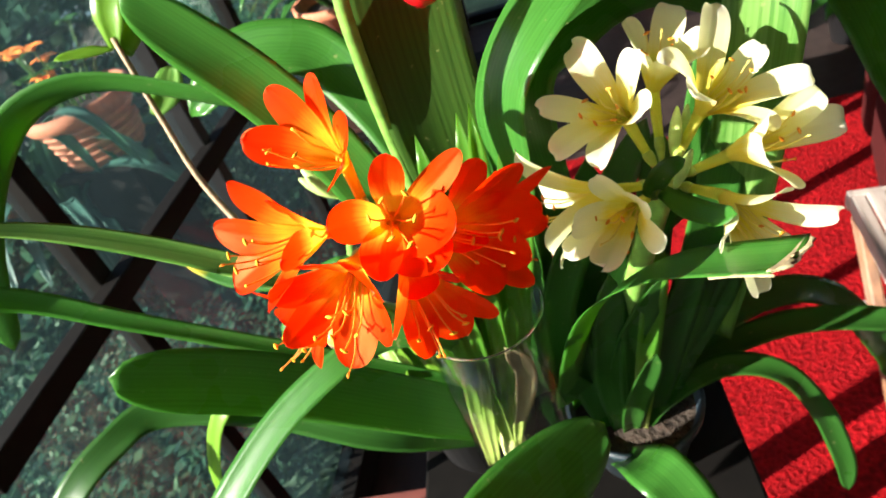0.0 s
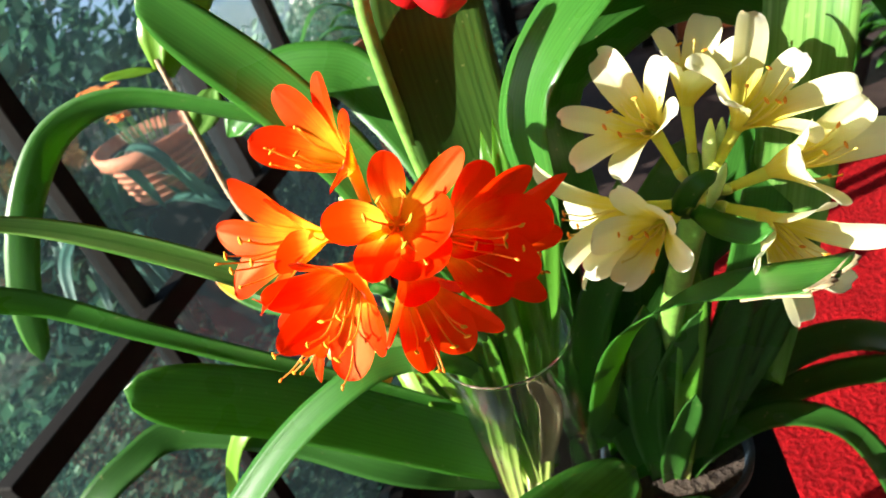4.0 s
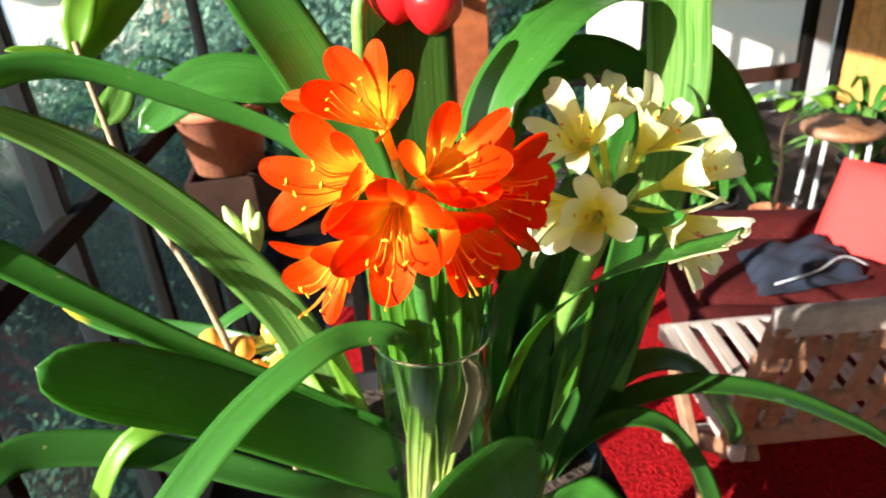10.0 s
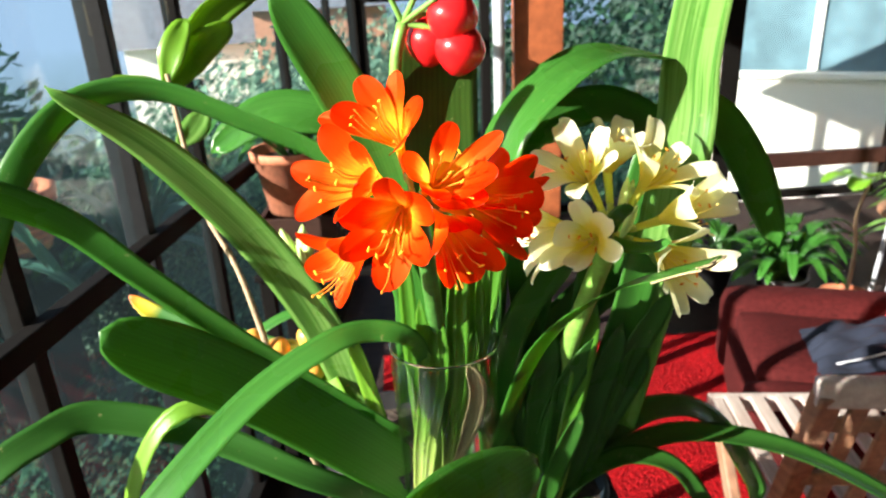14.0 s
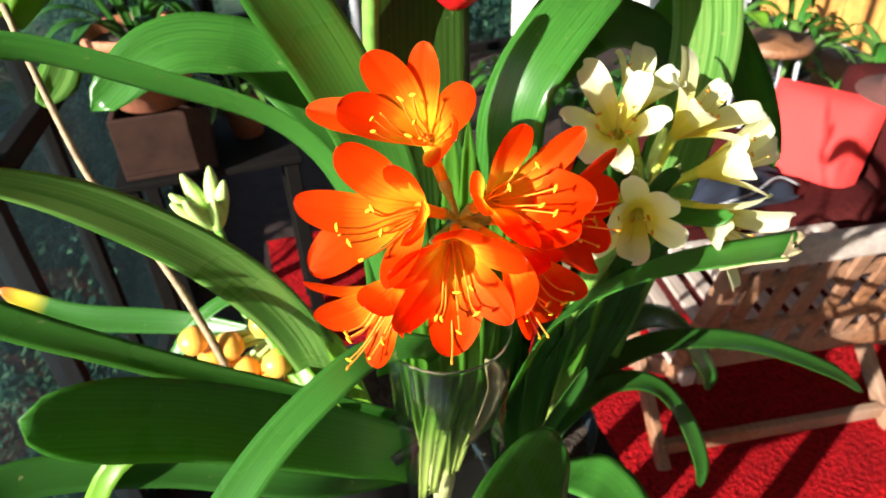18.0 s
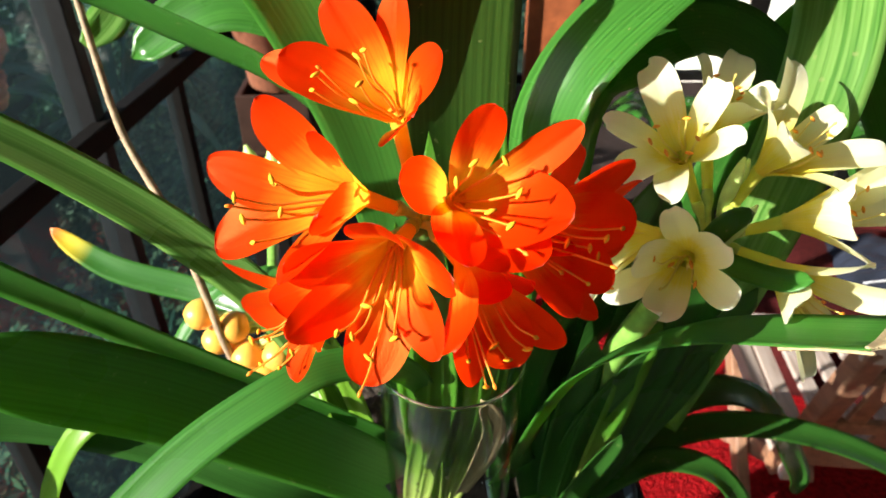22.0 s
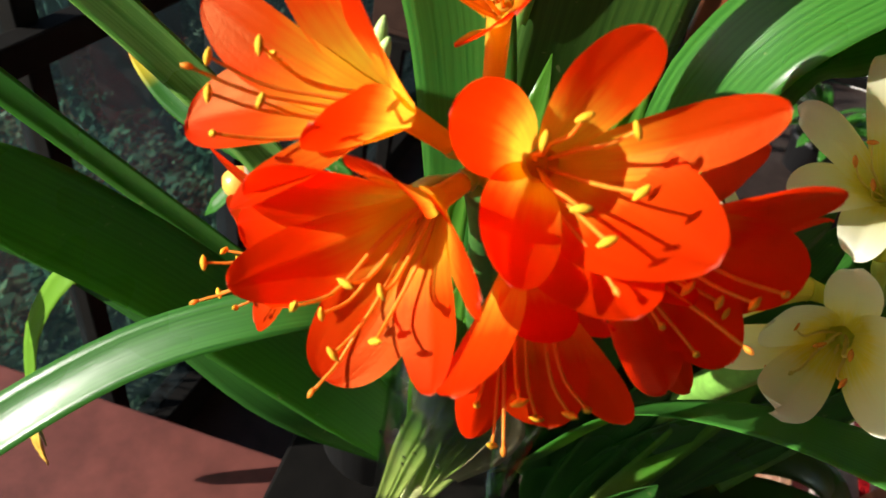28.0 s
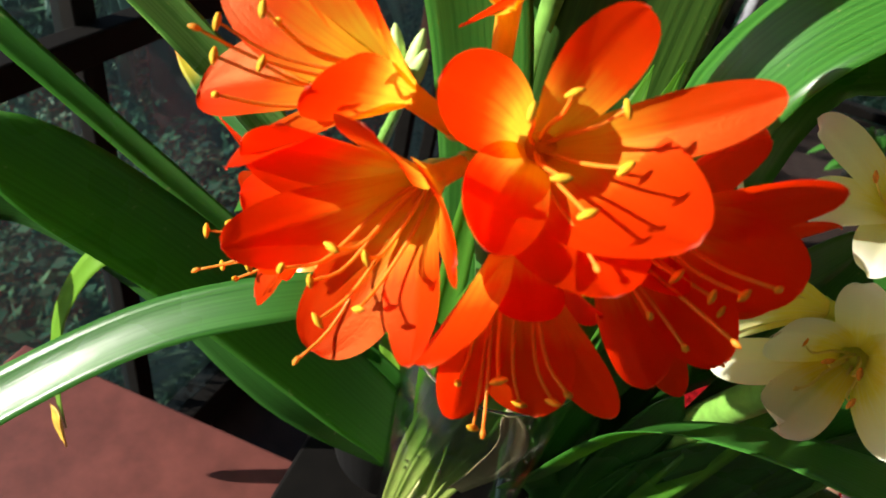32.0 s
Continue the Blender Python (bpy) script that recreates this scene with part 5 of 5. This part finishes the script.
cushion("cushion", (1.60, 1.60, 0.43), (62, 0, -62), 0.38, 0.13, M["cushion"], "scarlet square cushion on the armchair")
tro = thing("trousers", "crumpled navy trousers with grey piping on the armchair", "clothes")
n = 22
tv, tf = [], []
for i in range(n + 1):
    for j in range(n + 1):
        u, v = i / n - 0.5, j / n - 0.5
        h = 0.045 * (1 - (2 * u) ** 4) * (1 - (2 * v) ** 4) + 0.014 * math.sin(13 * u + 5 * v) * math.cos(9 * v) + 0.012 * math.sin(31 * v + 4)
        tv.append((1.27 + 0.36 * u + 0.1 * v, 1.54 + 0.28 * v, 0.335 + max(0.0, h) + 0.01))
for i in range(n):
    for j in range(n):
        k = i * (n + 1) + j
        tf.append((k, k + n + 1, k + n + 2, k + 1))
part("cloth", mesh_of("cloth", tv, tf, M["denim"]), tro)
tube("piping", [(1.11, 1.44, 0.365), (1.23, 1.42, 0.40), (1.35, 1.46, 0.41), (1.43, 1.44, 0.375)], 0.003, 0.003, M["metal_grey"], tro, 14, 6)
hat = thing("felt_hat", "brown felt hat on the armchair back", "hat", at=(1.80, 1.45, 0.62))
lathe("crown", [(0.17, 0.0), (0.165, 0.006), (0.10, 0.012), (0.095, 0.08), (0.07, 0.105), (0.001, 0.10)], M["hat"], hat, (0, 0, 0), 28)

stool = thing("round_stool", "small round wooden stool with grey metal legs", "stool", at=(2.03, 2.32, 0.0))
lathe("stool_top", [(0.001, 0.47), (0.155, 0.47), (0.165, 0.48), (0.165, 0.50), (0.155, 0.51), (0.001, 0.51)], M["teak"], stool, (0, 0, 0), 28)
for k in range(4):
    a = k * math.pi / 2 + 0.4
    tube("leg", [(0.12 * math.cos(a), 0.12 * math.sin(a), 0.475), (0.15 * math.cos(a), 0.15 * math.sin(a), 0.0)], 0.01, 0.01, M["metal_grey"], stool, 4, 8)

# ---- potted plants of the room ----
def bushy(name, at, r, h, n, length, label, mat="leaf", pmat="terracotta", seed=1, width=0.03, spread=1.0):
    t = pot("plant_pot", at, r, h, M[pmat], "terracotta pot with a leafy plant" if pmat == "terracotta" else "black plastic pot with a leafy plant")
    p = thing(name, label, "plant", "potted house plants", at=at)
    rnd = random.Random(seed)
    for i in range(n):
        a = rnd.uniform(0, 6.3)
        ln = length * rnd.uniform(0.55, 1.1)
        up = rnd.uniform(0.35, 1.0)
        d = V(math.cos(a), math.sin(a), 0) * spread
        b = V(0.3 * r * math.cos(a), 0.3 * r * math.sin(a), h * 0.85)
        strap("leaf", [b, b + d * ln * 0.25 + V(0, 0, ln * 0.6 * up), b + d * ln * 0.6 + V(0, 0, ln * 0.75 * up), b + d * ln * 0.95 + V(0, 0, ln * (0.55 * up - 0.1))], width, M[mat], p, 12, 4, None, 0.3, tip=0.4)
    return p
bushy("potted_plant", (-0.42, 1.725, 0.862), 0.12, 0.18, 18, 0.26, "leafy plant in a terracotta pot on a crate", "leaf_dark", seed=4)
bushy("potted_plant", (-0.22, 1.80, 0.70), 0.055, 0.09, 14, 0.20, "spiky plant in a small terracotta pot", "leaf_pale", seed=6, width=0.014)
for k, (x, y) in enumerate([(1.35, 2.75), (1.58, 2.52), (1.72, 2.72), (1.10, 2.95)]):
    bushy("potted_plant", (x, y, 0.0), 0.11, 0.16, 30, 0.30, "bushy green house plant on the floor", "leaf" if k % 2 else "leaf_dark", "plastic_black", 20 + k, 0.045)
for k, (x, y) in enumerate([(2.45, 2.62), (2.42, 2.08), (2.78, 2.35), (2.75, 2.95)]):
    bushy("potted_plant", (x, y, 0.0), 0.11, 0.20, 24, 0.40, "bushy green house plant beside the stool", "leaf" if k % 2 else "leaf_pale", "plastic_black", 40 + k, 0.04)
TS = Vector((1.70, 2.25, 0.0))
tall = thing("potted_sapling", "slim tan sapling with a few lobed leaves on top", "plant", at=TS)
lathe("pot_wall", [(0.01, 0), (0.07, 0), (0.09, 0.16), (0.095, 0.18), (0.085, 0.18), (0.06, 0.14), (0.005, 0.14)], M["terracotta"], tall, (0, 0, 0), 24)
tube("stem", [(0, 0, 0.12), (0.01, 0, 0.35), (-0.005, 0.01, 0.52), (0.02, 0, 0.66)], 0.009, 0.005, M["twig"], tall, 12)
for k in range(7):
    a = k * 0.95
    d = V(math.cos(a), math.sin(a), 0)
    b = V(0.02, 0, 0.60 + 0.01 * k)
    tube("leaf_stalk", [b, b + d * 0.05 + V(0, 0, 0.04), b + d * 0.09 + V(0, 0, 0.05)], 0.002, 0.0015, M["stem"], tall, 5, 5)
    strap("leaf", [b + d * 0.09 + V(0, 0, 0.05), b + d * 0.13 + V(0, 0, 0.05), b + d * 0.18 + V(0, 0, 0.02)], 0.08, M["leaf_young"], tall, 10, 6, (0, 0, 1), 0.2, tip=0.5, base=0.3)
shelf = thing("plant_shelf", "dark plank shelf holding plant pots", "shelf")
box("board", (-0.56, 1.60, 0.68), (-0.10, 1.95, 0.70), M["wood_dark"], shelf)
for x, y, z in ((-0.53, 1.63, 0.68), (-0.13, 1.63, 0.68), (-0.13, 1.92, 0.68), (-0.53, 1.92, 0.68)):
    box("leg", (x - 0.02, y - 0.02, 0.0), (x + 0.02, y + 0.02, z), M["wood_dark"], shelf)
crate = thing("wooden_crate", "small dark brown wooden crate on the plank shelf", "box")
box("base", (-0.53, 1.62, 0.702), (-0.31, 1.83, 0.715), M["crate_wood"], crate, 0.002)
for lo, hi in (((-0.53, 1.62, 0.716), (-0.31, 1.634, 0.86)), ((-0.53, 1.816, 0.716), (-0.31, 1.83, 0.86)), ((-0.53, 1.635, 0.716), (-0.516, 1.815, 0.86)), ((-0.324, 1.635, 0.716), (-0.31, 1.815, 0.86))):
    box("side", lo, hi, M["crate_wood"], crate, 0.002)

# ---- planter and spiky plants in the garden ----
planter = thing("garden_planter", "ridged terracotta planter on a garden pillar", "plant pot", at=(-1.47, 2.03, 0.68))
lathe("pot_wall", [(0.02, 0.0), (0.135, 0.0), (0.165, 0.16), (0.185, 0.162), (0.19, 0.21), (0.175, 0.21), (0.155, 0.17), (0.02, 0.165)], M["terracotta"], planter, (0, 0, 0), 36)
lathe("soil", [(0.001, 0.178), (0.08, 0.18), (0.165, 0.172)], M["soil"], planter, (0, 0, 0), 24)
for k in range(5):
    z = 0.02 + 0.028 * k
    r = 0.135 + 0.03 * z / 0.16
    lathe("ridge", [(r - 0.002, z), (r + 0.006, z + 0.004), (r + 0.006, z + 0.010), (r - 0.001, z + 0.014)], M["terracotta"], planter, (0, 0, 0), 36)
pillar = thing("garden_pillar", "dark weathered garden pillar under the planter", "pillar", at=(-1.47, 2.03, 0.0))
box("shaft", (-0.11, -0.11, -0.5), (0.11, 0.11, 0.65), M["wood_dark"], pillar, 0.01)
box("cap", (-0.15, -0.15, 0.65), (0.15, 0.15, 0.68), M["wood_dark"], pillar, 0.006)
bloom = thing("planter_flowers", "small orange garden flowers with leaves in the planter", "flower", at=(-1.47, 2.03, 0.86))
rb = random.Random(77)
for k in range(16):
    a, q = rb.uniform(0, 6.28), rb.uniform(0.02, 0.14)
    top = V(q * math.cos(a), q * math.sin(a), rb.uniform(0.10, 0.24))
    tube("stem", [(0.5 * top.x, 0.5 * top.y, -0.02), (0.8 * top.x, 0.8 * top.y, 0.6 * top.z), top], 0.004, 0.003, M["stem_dark"], bloom, 6, 5)
    for j in range(5):
        d = V(math.cos(a + 1.256 * j), math.sin(a + 1.256 * j), 0.25)
        strap("petal" if k % 2 else "leaf", [top, top + d * 0.022 + V(0, 0, 0.008), top + d * 0.045], 0.028, M["tip_orange"] if k % 2 else M["leaf_dark"], bloom, 6, 4, (0, 0, 1), 0.2, tip=0.6, base=0.4)
for at, tall, n, seed in (((-1.72, 1.98, 0.45), 0.85, 26, 5), ((-1.95, 2.35, 0.35), 0.95, 24, 9), ((-1.25, 2.55, 0.40), 0.70, 22, 12)):
    agave = thing("spiky_garden_plant", "spiky blue-green garden plant with arching narrow leaves", "plant", "spiky garden plants", at=at)
    ra = random.Random(seed)
    for i in range(n):
        a, up = ra.uniform(0, 6.28), ra.uniform(0.35, 1.0)
        d = V(math.cos(a), math.sin(a), 0) * (1.15 - 0.6 * up)
        ln = tall * ra.uniform(0.6, 1.0)
        strap("leaf", [(0, 0, -0.9), d * ln * 0.08 + V(0, 0, -0.1), d * ln * 0.35 + V(0, 0, ln * 0.55 * up), d * ln * 0.75 + V(0, 0, ln * (0.70 * up - 0.05)), d * ln + V(0, 0, ln * (0.62 * up - 0.22))], 0.055, M["leaf_blue"], agave, 16, 4, None, 0.35, tip=0.5)
